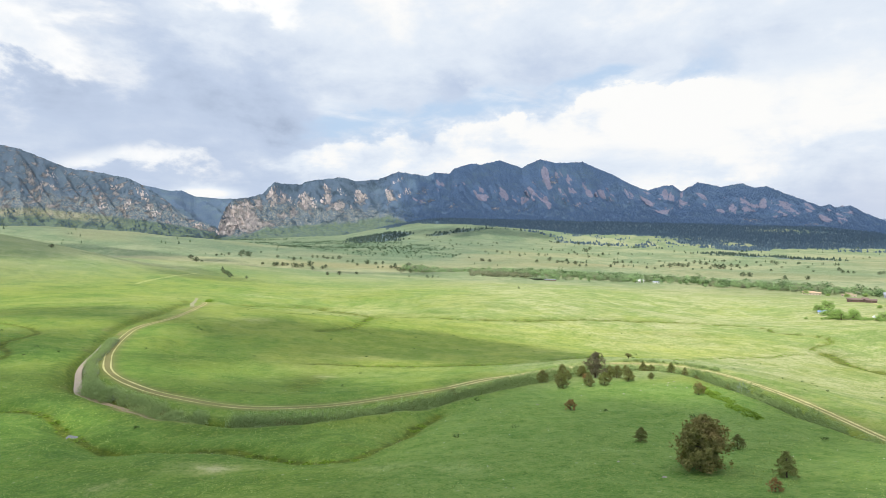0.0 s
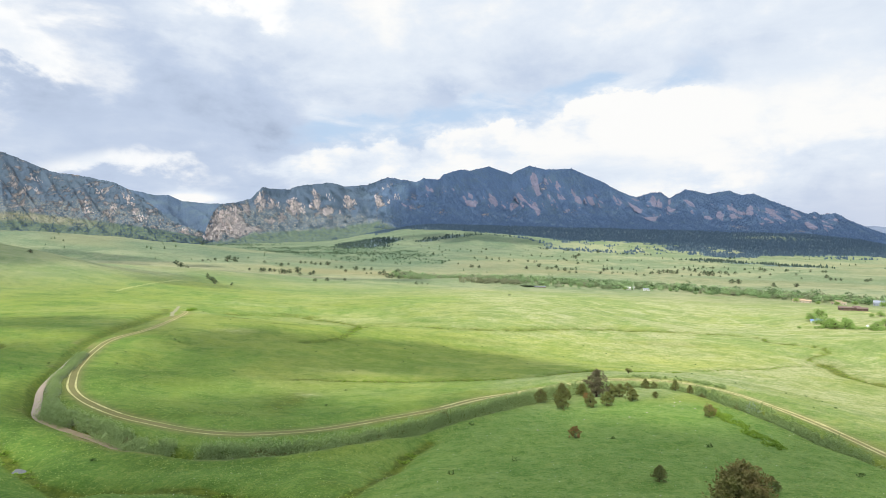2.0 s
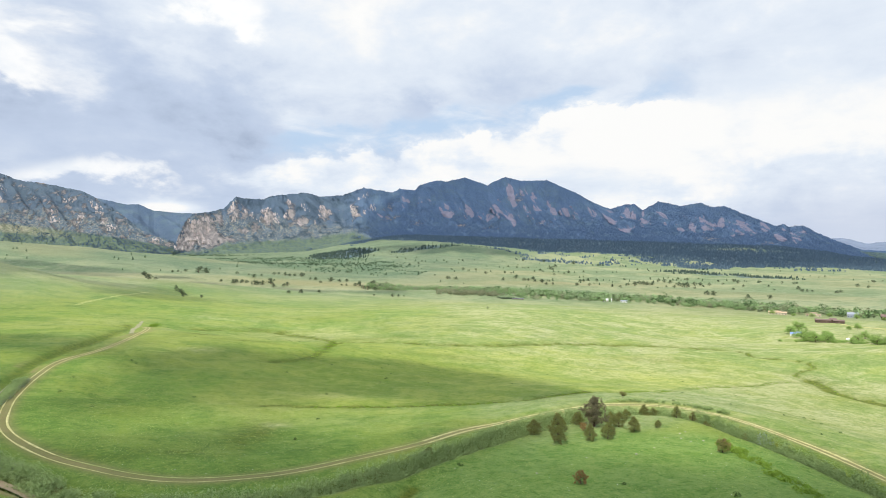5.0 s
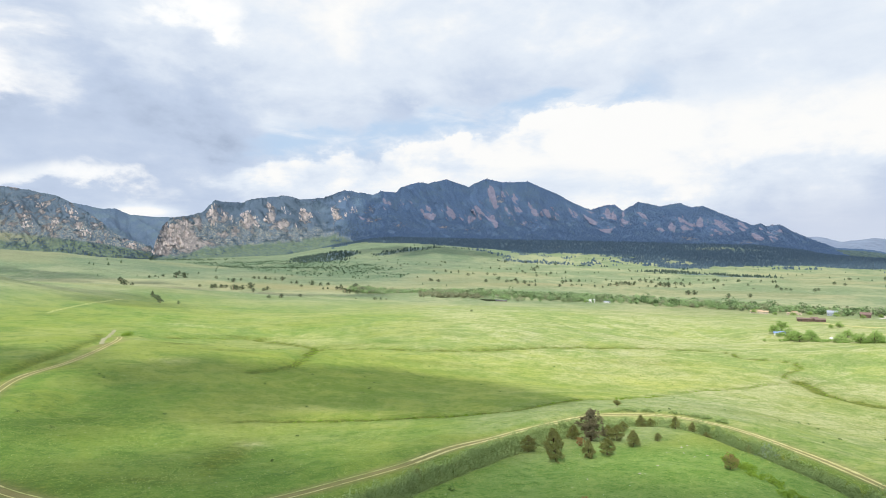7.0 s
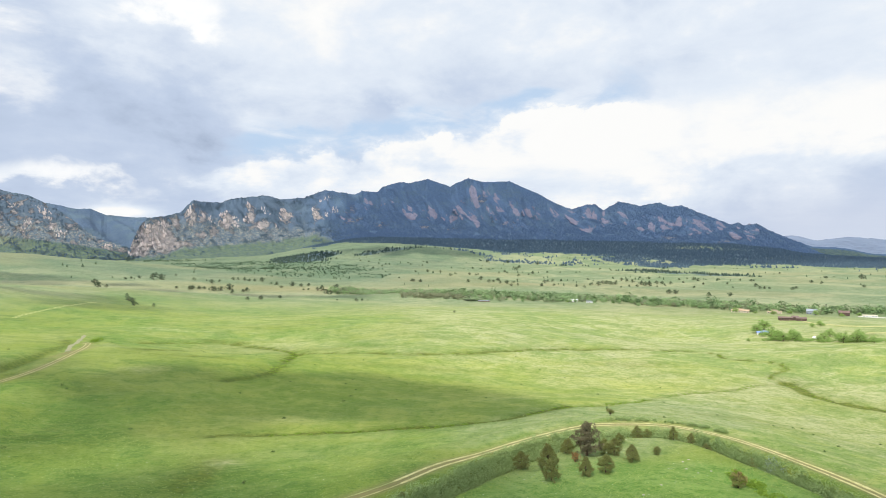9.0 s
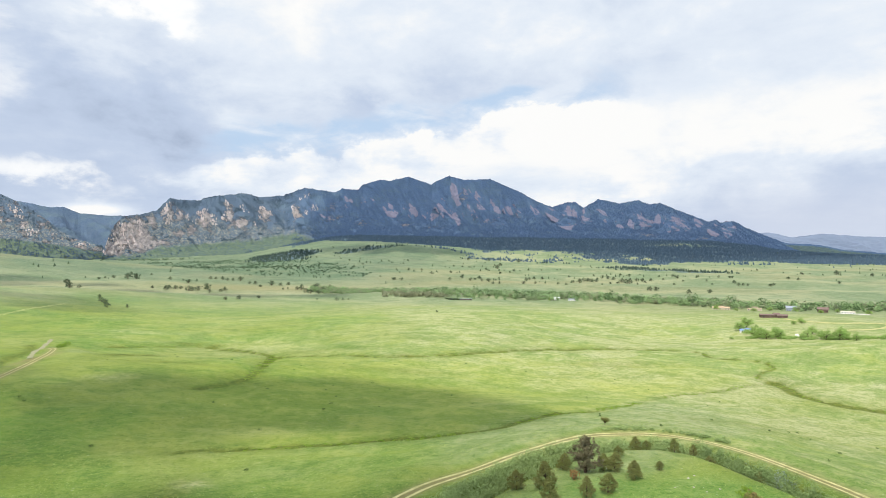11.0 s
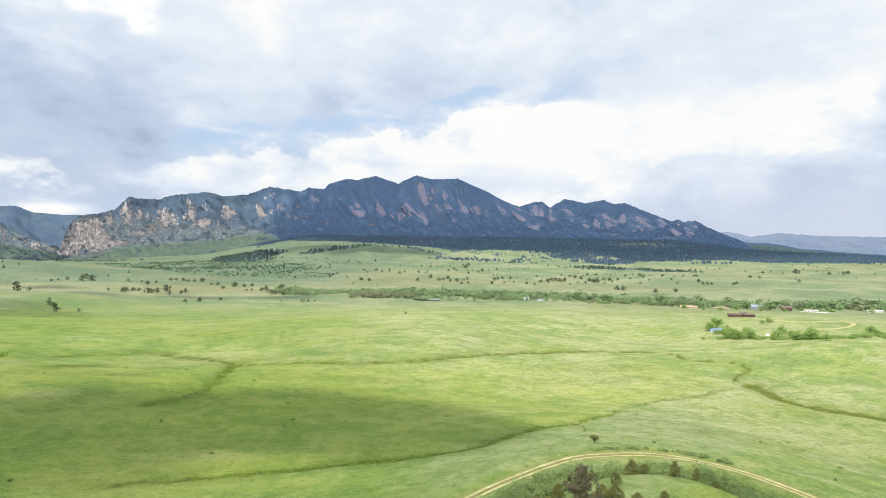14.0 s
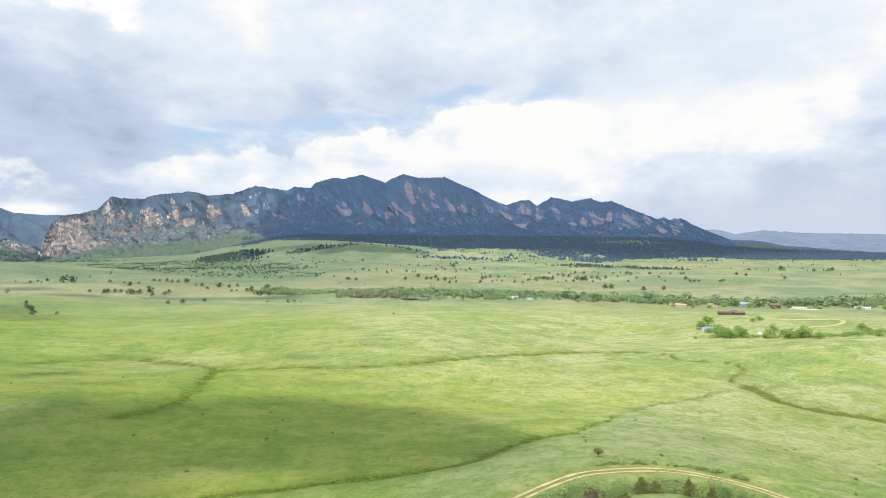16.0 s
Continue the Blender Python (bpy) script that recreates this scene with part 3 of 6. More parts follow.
def bulk_mesh(name, verts, faces, mat, smooth=False):
    """A mesh out of numpy arrays; all faces have the same number of corners."""
    verts, faces = np.asarray(verts, np.float32), np.asarray(faces, np.int32)
    me = bpy.data.meshes.new(name)
    me.vertices.add(len(verts))
    me.vertices.foreach_set("co", verts.ravel())
    me.loops.add(faces.size)
    me.loops.foreach_set("vertex_index", faces.ravel())
    me.polygons.add(len(faces))
    me.polygons.foreach_set("loop_start", np.arange(0, faces.size, faces.shape[1], dtype=np.int32))
    me.polygons.foreach_set("use_smooth", np.full(len(faces), smooth))
    me.update()
    me.materials.append(mat)
    return me


def give(me, name, values):
    a = me.attributes.new(name, "FLOAT", "POINT")
    a.data.foreach_set("value", np.asarray(values, np.float32).ravel())


def grid_faces(rows, cols):
    a = np.arange(rows * cols).reshape(rows, cols)
    return np.stack([a[:-1, :-1], a[:-1, 1:], a[1:, 1:], a[1:, :-1]], -1).reshape(-1, 4)


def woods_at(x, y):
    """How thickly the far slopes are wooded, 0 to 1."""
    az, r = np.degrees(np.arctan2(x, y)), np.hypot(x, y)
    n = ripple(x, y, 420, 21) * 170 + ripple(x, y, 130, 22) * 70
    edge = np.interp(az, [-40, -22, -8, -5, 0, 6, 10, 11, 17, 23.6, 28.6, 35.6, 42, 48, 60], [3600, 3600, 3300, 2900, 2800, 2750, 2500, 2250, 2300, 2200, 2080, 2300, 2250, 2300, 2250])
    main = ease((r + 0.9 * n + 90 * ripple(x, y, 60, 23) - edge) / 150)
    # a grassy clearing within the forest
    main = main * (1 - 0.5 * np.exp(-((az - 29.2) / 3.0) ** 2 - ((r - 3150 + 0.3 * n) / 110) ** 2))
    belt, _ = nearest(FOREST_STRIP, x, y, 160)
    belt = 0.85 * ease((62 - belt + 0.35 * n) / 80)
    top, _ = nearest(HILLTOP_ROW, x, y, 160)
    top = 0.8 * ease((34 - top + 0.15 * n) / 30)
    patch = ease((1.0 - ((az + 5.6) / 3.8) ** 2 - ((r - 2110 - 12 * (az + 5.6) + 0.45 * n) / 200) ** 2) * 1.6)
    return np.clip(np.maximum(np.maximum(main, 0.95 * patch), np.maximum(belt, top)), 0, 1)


FOREST_STRIP = curve_through([(430, 2070), (587, 2010), (738, 1760), (862, 1560), (960, 1500)], 12)
HILLTOP_ROW = curve_through([(-20, 2080), (90, 2150), (200, 2185), (330, 2200), (430, 2130)], 12)


def brush_at(x, y):
    """How thickly low shrubs cover the foot of the slopes, 0 to 1."""
    az, r = np.degrees(np.arctan2(x, y)), np.hypot(x, y)
    n = ripple(x, y, 300, 24) * 0.5 + ripple(x, y, 90, 28) * 0.45
    low = np.interp(az, [-18, -14, -8, -3, 1, 3], [2100, 1500, 1350, 1330, 1300, 1500])
    high = np.interp(az, [-18, -14, -8, -3, 1, 3], [2500, 2450, 2250, 1950, 1700, 1520])
    return ease((r - low) / 60) * ease((high - r) / 120) * ease((az + 18) / 2) * ease((3 - az) / 2) * ease(0.62 + n)


def make_ground():
    fine = np.arange(-44, 58, 0.17)
    coarse = np.concatenate([np.arange(58, 316, 6.0), [316.0]])
    az = np.radians(np.concatenate([fine, coarse]))
    r = np.concatenate([[0.0, 8, 16, 24, 32], np.geomspace(38, 300, 300, endpoint=False), np.geomspace(300, 4930, 210)])
    A, R = np.meshgrid(az, r, indexing="ij")
    x, y = R * np.sin(A), R * np.cos(A)
    z, lush, bare = land(x, y)
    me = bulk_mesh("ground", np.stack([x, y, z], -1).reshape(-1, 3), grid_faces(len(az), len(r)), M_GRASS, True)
    ob = tagged(new("ground", me), "rolling green prairie meadow with swales and dry patches", "meadow", kind="structure")
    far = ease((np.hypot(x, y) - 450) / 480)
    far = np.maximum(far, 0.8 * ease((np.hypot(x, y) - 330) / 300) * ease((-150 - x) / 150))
    hill = ease((128 - y - 0.012 * (x - 35) ** 2) / 20) * ease((x + 12) / 14) * ease((64 - x) / 10)
    dry = np.clip(0.85 * ease((x + 25) / 110) + 0.4 * ease((y - 220) / 110) + 0.18 * ripple(x, y, 120, 31), 0, 1) * ease((y - 105) / 40 + ease((x - 55) / 20)) * ease((x + 230) / 160)
    dry = np.maximum(dry, 1.5 * patches(x, y, PALES, 15))
    swale_y = np.interp(x, [-120, -32, 17, 33, 62, 102, 137, 166, 230], [140, 158, 164, 168, 189, 233, 249, 262, 290])
    lime = ease((y - swale_y) / 8) * ease((345 - y + 30 * ripple(x, y, 80, 39)) / 110) * ease((x + 75) / 60) * ease((185 - x) / 60) * np.clip(0.8 + 0.35 * ripple(x, y, 55, 40), 0, 1)
    silver = ease((swale_y - y) / 6) * ease((nearest(road_line, x, y)[0] - 2) / 3) * ease((x - 8) / 14) * ease((y - 0.9 * x - 78) / 10) * ease((120 - x) / 40)
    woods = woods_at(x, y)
    vivid = ease((25 - x + 14 * ripple(x, y, 45, 37)) / 50) * ease((165 - y + 20 * ripple(x, y, 60, 38)) / 70) * (1 - 0.75 * hill) * (1 - np.clip(1.2 * patches(x, y, PALES, 15), 0, 1))
    green = ease((260 + 0.4 * np.maximum(y - 1200, 0) - x + 120 * ripple(x, y, 500, 36)) / 400) * ease((y - 1050) / 300)
    tan = ease(ripple(x * 0.5, y, 300, 35) + 0.2) * ease((1900 - y) / 400)
    tan = np.maximum(tan, 2.2 * np.exp(-((x + 150) / 210) ** 2 - ((y - 1110) / 55) ** 2) + 2.0 * np.exp(-((x - 300) / 260) ** 2 - ((y - 1190 - 0.1 * x) / 60) ** 2))
    brush = brush_at(x, y)
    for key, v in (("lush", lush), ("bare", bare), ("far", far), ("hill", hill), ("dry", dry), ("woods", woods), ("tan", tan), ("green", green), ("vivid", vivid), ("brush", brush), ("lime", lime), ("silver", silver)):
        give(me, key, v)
    return ob


ground = make_ground()


def ribbon(name, line, offset, wide, mat, lift, parent=None, wobble=0.0):
    """A strip that follows a line over the ground."""
    p = line[:, :2]
    t = np.gradient(p, axis=0)
    t /= np.linalg.norm(t, axis=1)[:, None]
    side = np.stack([t[:, 1], -t[:, 0]], -1)
    w = wide * (1 + wobble * ripple(p[:, 0], p[:, 1], 7, 41))[:, None] / 2
    rows = [p + side * offset + side * w * f for f in (-1, -0.4, 0.4, 1)]
    verts = []
    for f, q in zip((0.0, 1.0, 1.0, 0.0), rows):
        verts.append(np.column_stack([q, heights(q[:, 0], q[:, 1]) + lift * (0.3 + 0.7 * f)]))
    me = bulk_mesh(name, np.stack(verts, 1).reshape(-1, 3), grid_faces(len(p), 4)[:, ::-1], mat, True)
    ob = new(name, me)
    ob.parent = parent
    return ob


track = tagged(new("road", None), "pale two-rut dirt track along the irrigation ditch", "dirt road", kind="structure")
east_line = road_line[:np.argmin(np.hypot(road_line[:, 0] - 2, road_line[:, 1] - 117))]
west_line = road_line[len(east_line) - 1:]
turn = np.argmin(np.hypot(west_line[:, 0] + 50, west_line[:, 1] - 108))
for side in (-0.68, 0.68):
    ribbon("rut", east_line, side, 0.50, M_RUT, 0.09, track, 0.4)
    ribbon("rut", west_line[:turn + 1], side, 0.15, M_FAINT if side > 0 else M_RUT, 0.08, track, 0.6)
    ribbon("rut", west_line[turn:], side, 0.30, M_RUT, 0.09, track, 0.5)


far_track = tagged(new("road", None), "faint pale track climbing the far meadow", "dirt road", kind="structure")
far_line = curve_through([(-208, 418), (-211, 433), (-213, 470), (-217, 518), (-222, 560)], 3)
ribbon("rut", far_line, -0.75, 0.75, M_FAINT, 0.12, far_track, 0.5)
ribbon("rut", far_line, 0.75, 0.75, M_FAINT, 0.12, far_track, 0.5)
bank_line = curve_through([(-102, 247), (-112, 272), (-122, 298), (-130, 320), (-138, 342)], 2)
pale_bank = tagged(new("ditch_bank", None), "pale bare earth bank where the ditch bends", "bank", kind="structure")
ribbon("bare_strip", bank_line, 2.2, 1.7, M_PALE_EARTH, 0.14, pale_bank, 0.5)


def make_water():
    p = canal_line[:, :2]
    t = np.gradient(p, axis=0)
    t /= np.linalg.norm(t, axis=1)[:, None]
    side = np.stack([t[:, 1], -t[:, 0]], -1)
    level = heights(p[:, 0], p[:, 1])
    level = np.convolve(np.pad(level, 8, "edge"), np.ones(17) / 17, "valid") + np.interp(p[:, 0], [-45, -30], [0.62, 0.75])
    half = np.interp(p[:, 1], [0, 92, 98, 106, 120, 135, 152], [0.45, 0.45, 0.6, 0.72, 0.6, 0.35, 0.02])[:, None]
    rows = [np.column_stack([p + side * s * half, level]) for s in (-1, 0, 1)]
    wet = (p[:, 0] < -18) & (p[:, 1] < 152)
    rows = [r[wet] for r in rows]
    p = p[wet]
    me = bulk_mesh("water", np.stack(rows, 1).reshape(-1, 3), grid_faces(len(p), 3)[:, ::-1], M_WATER, True)
    return tagged(new("water", me), "muddy brown water in a narrow irrigation ditch", "ditch water", kind="structure")


make_water()


def make_pool(name, label, line, first, last, half):
    """A short stretch of standing water in a creek."""
    p = line[first:last, :2]
    t = np.gradient(p, axis=0)
    t /= np.linalg.norm(t, axis=1)[:, None]
    side = np.stack([t[:, 1], -t[:, 0]], -1)
    taper = np.sin(np.linspace(0.25, math.pi - 0.25, len(p)))[:, None] * (1 + 0.3 * ripple(p[:, 0], p[:, 1], 3, 77))[:, None]
    level = float(heights(p[:, 0], p[:, 1]).mean()) + 0.16
    rows = [np.column_stack([p + side * half * s * taper, np.full(len(p), level)]) for s in (-1, 0, 1)]
    me = bulk_mesh(name, np.stack(rows, 1).reshape(-1, 3), grid_faces(len(p), 3)[:, ::-1], M_POOL, True)
    return tagged(new(name, me), label, "pool", kind="structure")


creek_line, left_line = curve_through(CREEK, 0.4), curve_through(WEST_SWALE, 0.4)
near_pool = np.argmin(np.hypot(creek_line[:, 0] + 49.5, creek_line[:, 1] - 81.5))
make_pool("water_pool", "small bright pool in the grassy creek", creek_line, near_pool - 4, near_pool + 5, 0.7)
left_pool = np.argmin(np.hypot(left_line[:, 0] + 92, left_line[:, 1] - 117))
make_pool("water_pool", "narrow bright creek water in the meadow", left_line, left_pool - 10, left_pool + 14, 0.8)

def make_pond(x, y, rx, ry):
    a = np.linspace(0, 2 * math.pi, 40, endpoint=False)
    r = 1 + 0.12 * np.sin(3 * a + 1) + 0.08 * np.sin(5 * a)
    ring = np.column_stack([x + rx * r * np.cos(a), y + ry * r * np.sin(a)])
    level = float(heights(ring[:, 0], ring[:, 1]).max()) + 0.1
    verts = np.vstack([np.column_stack([ring, np.full(40, level)]), [[x, y, level]]])
    faces = [(i, (i + 1) % 40, 40) for i in range(40)]
    tagged(new("water_pond", bulk_mesh("water_pond", verts, faces, M_POOL, True)), "small dark pond at the edge of the creek trees", "pond", kind="structure")


make_pond(137, 838, 13, 9)

# ---- mountains ----
EYE = (1.4, 0.0, 47.6)
MAIN = [(-20.3, -0.33), (-19.8, 1.41), (-19.4, 2.26), (-18.7, 3.07), (-17.5, 3.2), (-16.2, 3.58), (-15.3, 4.61), (-14.5, 4.52), (-13.0, 4.45), (-12.0, 4.83),
        (-9.2, 5.19), (-7.9, 4.85), (-5.9, 5.03), (-4.0, 5.73), (-1.3, 5.38), (-0.6, 5.7), (0.8, 5.59), (1.2, 6.06), (2.9, 6.58), (3.7, 6.42), (5.4, 6.83),
        (7.6, 6.08), (8.0, 6.38), (9.2, 6.88), (10.7, 6.49), (13.0, 6.55), (15.5, 5.42), (17.4, 4.37), (18.7, 3.85), (19.9, 4.21), (20.8, 4.29), (21.5, 3.68),
        (22.8, 4.48), (24.6, 4.04), (26.3, 4.27), (27.2, 3.86), (28.1, 3.97), (29.9, 3.13), (32.0, 2.2), (32.5, 2.42), (32.9, 2.1), (33.9, 2.27), (34.8, 1.7), (35.9, 1.13), (38.5, 0.0), (40, -0.8)]
LEFT = [(-60, 6.0), (-45, 7.2), (-38, 7.0), (-34.7, 6.51), (-33.6, 6.12), (-32.1, 5.48), (-31.0, 5.1), (-29.9, 5.07), (-28.2, 4.79), (-26.9, 4.52), (-26.1, 4.08), (-24.8, 3.27), (-23.9, 2.57),
        (-23.0, 1.71), (-21.7, 1.05), (-20.9, 0.8), (-20.2, 0.55), (-19.7, 0.1), (-19.4, -0.8)]
BEHIND = [(-40, 3), (-28.2, 4.2), (-26.1, 4.08), (-23.9, 3.63), (-23.0, 3.7), (-21.9, 3.2), (-19.8, 3.05), (-18.8, 3.07), (-17.5, 2.59), (-12, 2)]


# crags: azimuth, elevation, half width, half height
WEST_CRAGS = [(-19.3, 0.3, 1.1, 0.9), (-18.5, 1.5, 1.3, 1.3), (-17.6, 1.9, 1.0, 1.1), (-17.3, 0.7, 1.4, 0.8), (-16.0, 0.9, 1.1, 0.45), (-16.6, 2.6, 0.5, 0.8), (-14.6, 1.6, 0.8, 0.35), (-15.4, 3.4, 0.75, 1.1), (-14.5, 3.2, 0.5, 0.7), (-12.5, 2.7, 0.8, 1.1), (-13.6, 1.9, 0.5, 0.5), (-10.5, 3.3, 0.55, 1.2), (-9.6, 2.5, 0.9, 0.7), (-7.4, 3.3, 0.8, 0.8), (-4.8, 3.6, 0.5, 0.9), (-1.5, 4.0, 0.9, 0.6)]
EAST_CRAGS = [(-1.5, 3.0, 1.2, 0.45), (1.0, 2.6, 1.4, 0.4), (5.0, 2.3, 1.2, 0.35), (7.8, 2.2, 1.2, 0.35), (13.0, 2.5, 1.5, 0.4), (10.4, 5.0, 1.0, 0.7), (27.0, 1.2, 2.2, 0.35), (31.5, 0.8, 1.5, 0.35)]


def rise_of(p):
    """Elevation in degrees, as it is seen from the start."""
    return np.degrees(np.arctan2(p[..., 2] - EYE[2], np.hypot(p[..., 0] - EYE[0], p[..., 1] - EYE[1])))


def main_zones(a, e):
    """What covers the main ridge: rock, green slopes, pale dotted slopes, dry terraces."""
    rock = np.full(np.shape(a), 0.0) + 0.30 * ease((a + 22) / 4) * ease((-2 - a) / 4)
    for ca, ce, wa, we in WEST_CRAGS + EAST_CRAGS:
        rock = np.maximum(rock, (1.9 if ca < -17 else 1.5 if ca < -2 else 0.95) * np.exp(-((a - ca) / wa) ** 2 - ((e - ce) / we) ** 2))
    edge = np.interp(a, [-20, -17.5, -16, -12.5, -8.4, -4.8, -2.5, -1.5, 40], [0.0, 0.05, 0.69, 0.96, 1.24, 1.85, 1.0, -1, -1]) + 0.12 * ripple(a * 62, e * 62, 60, 25)
    green = ease((edge - e) / 0.35) * (a < -1)
    pale = ease((np.interp(a, [-20, -12, -6, -3], [3.6, 3.3, 2.8, 2.2]) + 0.4 * ripple(a * 62, e * 62, 90, 29) - e) / 1.1) * ease((a + 20) / 2) * ease((-2.5 - a) / 2)
    return rock * (1 - green), green, pale, 0 * green


def left_zones(a, e):
    terrace = np.interp(a, [-60, -36, -33.6, -30.2, -26.1, -23.1, -20], [1.8, 1.83, 1.97, 1.6, 1.1, 0.64, 0.0])
    slope = np.interp(a, [-60, -36, -32, -25, -22.6, -20], [3.2, 3.0, 3.1, 2.6, 1.7, 0.8]) + 0.3 + 0.35 * ripple(a * 62, e * 62, 110, 26)
    tan = ease((terrace + 0.08 - e) / 0.16)
    pale = ease((slope - e) / 0.9) * 0.85 * (1 - tan)
    rock = 0.66 + 0.40 * ripple(a * 62, e * 90, 90, 27)
    return rock * (1 - tan), tan, pale, 0.75 * tan * ease((e - terrace + 0.75) / 0.3) * ease((-26 - a) / 6)


def dark_zones(a, e):
    return -0.6 + 0 * a, 0 * a, 0 * a, 0 * a


def mesa_zones(a, e):
    return 0 * a - 1, ease((np.interp(a, *np.array(MESA).T) - 0.1 - e) / 0.05) * 0.75, 0 * a, 0 * a


class Mountain:
    """A wooded ridge whose crest follows a skyline: azimuth and elevation, in degrees."""

    def __init__(self, name, label, skyline, foot, crest, rough, seed, mat, step=0.09, zones=None):
        self.sky, self.foot, self.crest, self.rough, self.seed = np.array(skyline), foot, crest, rough, seed
        az = np.arange(self.sky[0, 0], self.sky[-1, 0] + 0.01, step)
        v = np.concatenate([np.linspace(0, 1, 80), [1.06, 1.15]])
        A, V = np.meshgrid(az, v, indexing="ij")
        P = self.at(A, V)
        me = bulk_mesh(name, P.reshape(-1, 3), grid_faces(len(az), len(v)), mat, False)
        self.zones = zones
        rock, green, pale, tan = zones(A, rise_of(P))
        for key, values in (("crag", rock), ("open", green), ("pale", pale), ("tan", tan), ("dryish", ease((-1.0 - A) / 7) * (zones is not dark_zones))):
            give(me, key, values)
        self.ob = tagged(new(name, me), label, "mountain", kind="structure")

    def at(self, a, v):
        a, v = np.asarray(a, float), np.asarray(v, float)
        el = np.radians(np.interp(a, self.sky[:, 0], self.sky[:, 1]))
        foot, crest = np.interp(a, *self.foot), np.interp(a, *self.crest)
        r = foot + (crest - foot) * v
        x, y = EYE[0] + r * np.sin(np.radians(a)), EYE[1] + r * np.cos(np.radians(a))
        low = rough_ground(x, y) - 6
        xc, yc = EYE[0] + crest * np.sin(np.radians(a)), EYE[1] + crest * np.cos(np.radians(a))
        jag = 2.2 * ripple(xc, yc, 60, self.seed) + 1.6 * ripple(xc, yc, 22, self.seed + 1)
        high = EYE[2] + crest * np.tan(el)
        lift = np.maximum(high - low, 5)
        w = np.clip(v, 0, 1)
        # spurs and gullies come down the face aslant
        s = a * 68 + w * 250
        spur = 0.6 * np.abs(ripple(s, w * 180, 520, self.seed + 2)) + 0.4 * np.abs(ripple(s * 1.1 + 400, w * 240, 210, self.seed + 3))
        f = 0.22 * w + 0.78 * w ** 1.5
        f = f * (1 - self.rough * ease(w * 3) * np.sin(math.pi * w ** 0.8) * (spur - 0.15))
        f = np.where(v > 1, 1 - (v - 1) * 2.5, f)
        rocky = 9.0 * ripple(s, w * 420, 130, self.seed + 6) + 5.0 * ripple(s, w * 420, 58, self.seed + 7) + 2.6 * ripple(x, y, 24, self.seed + 8)
        return np.stack([x, y, low + lift * np.minimum(f, 1.0) + jag * w ** 10 + rocky * np.sin(math.pi * w) ** 1.2], -1)


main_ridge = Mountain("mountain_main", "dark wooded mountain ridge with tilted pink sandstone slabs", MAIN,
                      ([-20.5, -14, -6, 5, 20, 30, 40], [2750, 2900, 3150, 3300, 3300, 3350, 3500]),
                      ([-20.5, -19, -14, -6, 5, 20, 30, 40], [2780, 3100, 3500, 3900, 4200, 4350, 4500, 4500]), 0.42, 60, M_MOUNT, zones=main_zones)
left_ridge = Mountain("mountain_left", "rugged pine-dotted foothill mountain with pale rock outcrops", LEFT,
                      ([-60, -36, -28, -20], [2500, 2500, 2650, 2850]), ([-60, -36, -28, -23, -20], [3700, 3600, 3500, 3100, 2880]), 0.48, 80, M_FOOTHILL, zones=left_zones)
Mountain("mountain_behind", "wooded ridge beyond the canyon mouth, coloured haze-blue", BEHIND,
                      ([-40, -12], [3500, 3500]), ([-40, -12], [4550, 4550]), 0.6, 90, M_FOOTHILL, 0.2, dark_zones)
MESA = [(32, 0.1), (34, 0.3), (36.9, 0.37), (39.6, 0.2), (40.6, 0.05), (41.5, -0.2), (45.3, -0.6), (47.8, -0.83), (58, -1.4)]
DIST = [(30, 0.3), (33, 0.9), (35.9, 1.22), (36.8, 1.2), (38.1, 0.8), (40.3, 1.06), (42.7, 0.8), (45.4, 0.67), (49.0, 0.5), (60, 0.4), (75, 0.3)]
Mountain("mesa", "low grassy mesa with a dark wooded rim", MESA, ([32, 58], [4080, 4080]), ([32, 58], [4300, 4300]), 0.2, 95, M_MOUNT, 0.2, mesa_zones)
Mountain("mountain_distant", "hazy blue distant hills", DIST, ([30, 75], [4350, 4350]), ([30, 75], [4700, 4700]), 0.2, 97, M_FARHILL, 0.25, dark_zones)

# tilted slabs on the face: azimuth and elevation of the top and of the foot, half width
CANYON_CLIFFS = [(-18.6, 2.76, -19.6, -0.22, 0.74), (-17.7, 2.88, -18.1, 0.24, 0.60), (-15.3, 4.49, -15.5, 2.28, 0.35), (-14.7, 3.81, -14.4, 3.06, 0.25), (-14.0, 3.47, -13.8, 2.67, 0.25), (-12.5, 3.91, -12.9, 2.33, 0.46), (-11.9, 3.37, -11.6, 2.35, 0.36), (-10.6, 4.63, -10.8, 2.62, 0.31), (-9.5, 4.19, -9.0, 3.43, 0.26), (-7.9, 4.12, -7.5, 2.94, 0.47), (-7.2, 3.72, -6.9, 3.21, 0.26), (-5.2, 4.17, -4.5, 2.82, 0.32), (-3.8, 5.24, -4.4, 4.39, 0.42), (-3.2, 4.31, -3.0, 3.52, 0.32), (-4.0, 3.77, -3.7, 3.25, 0.21)]
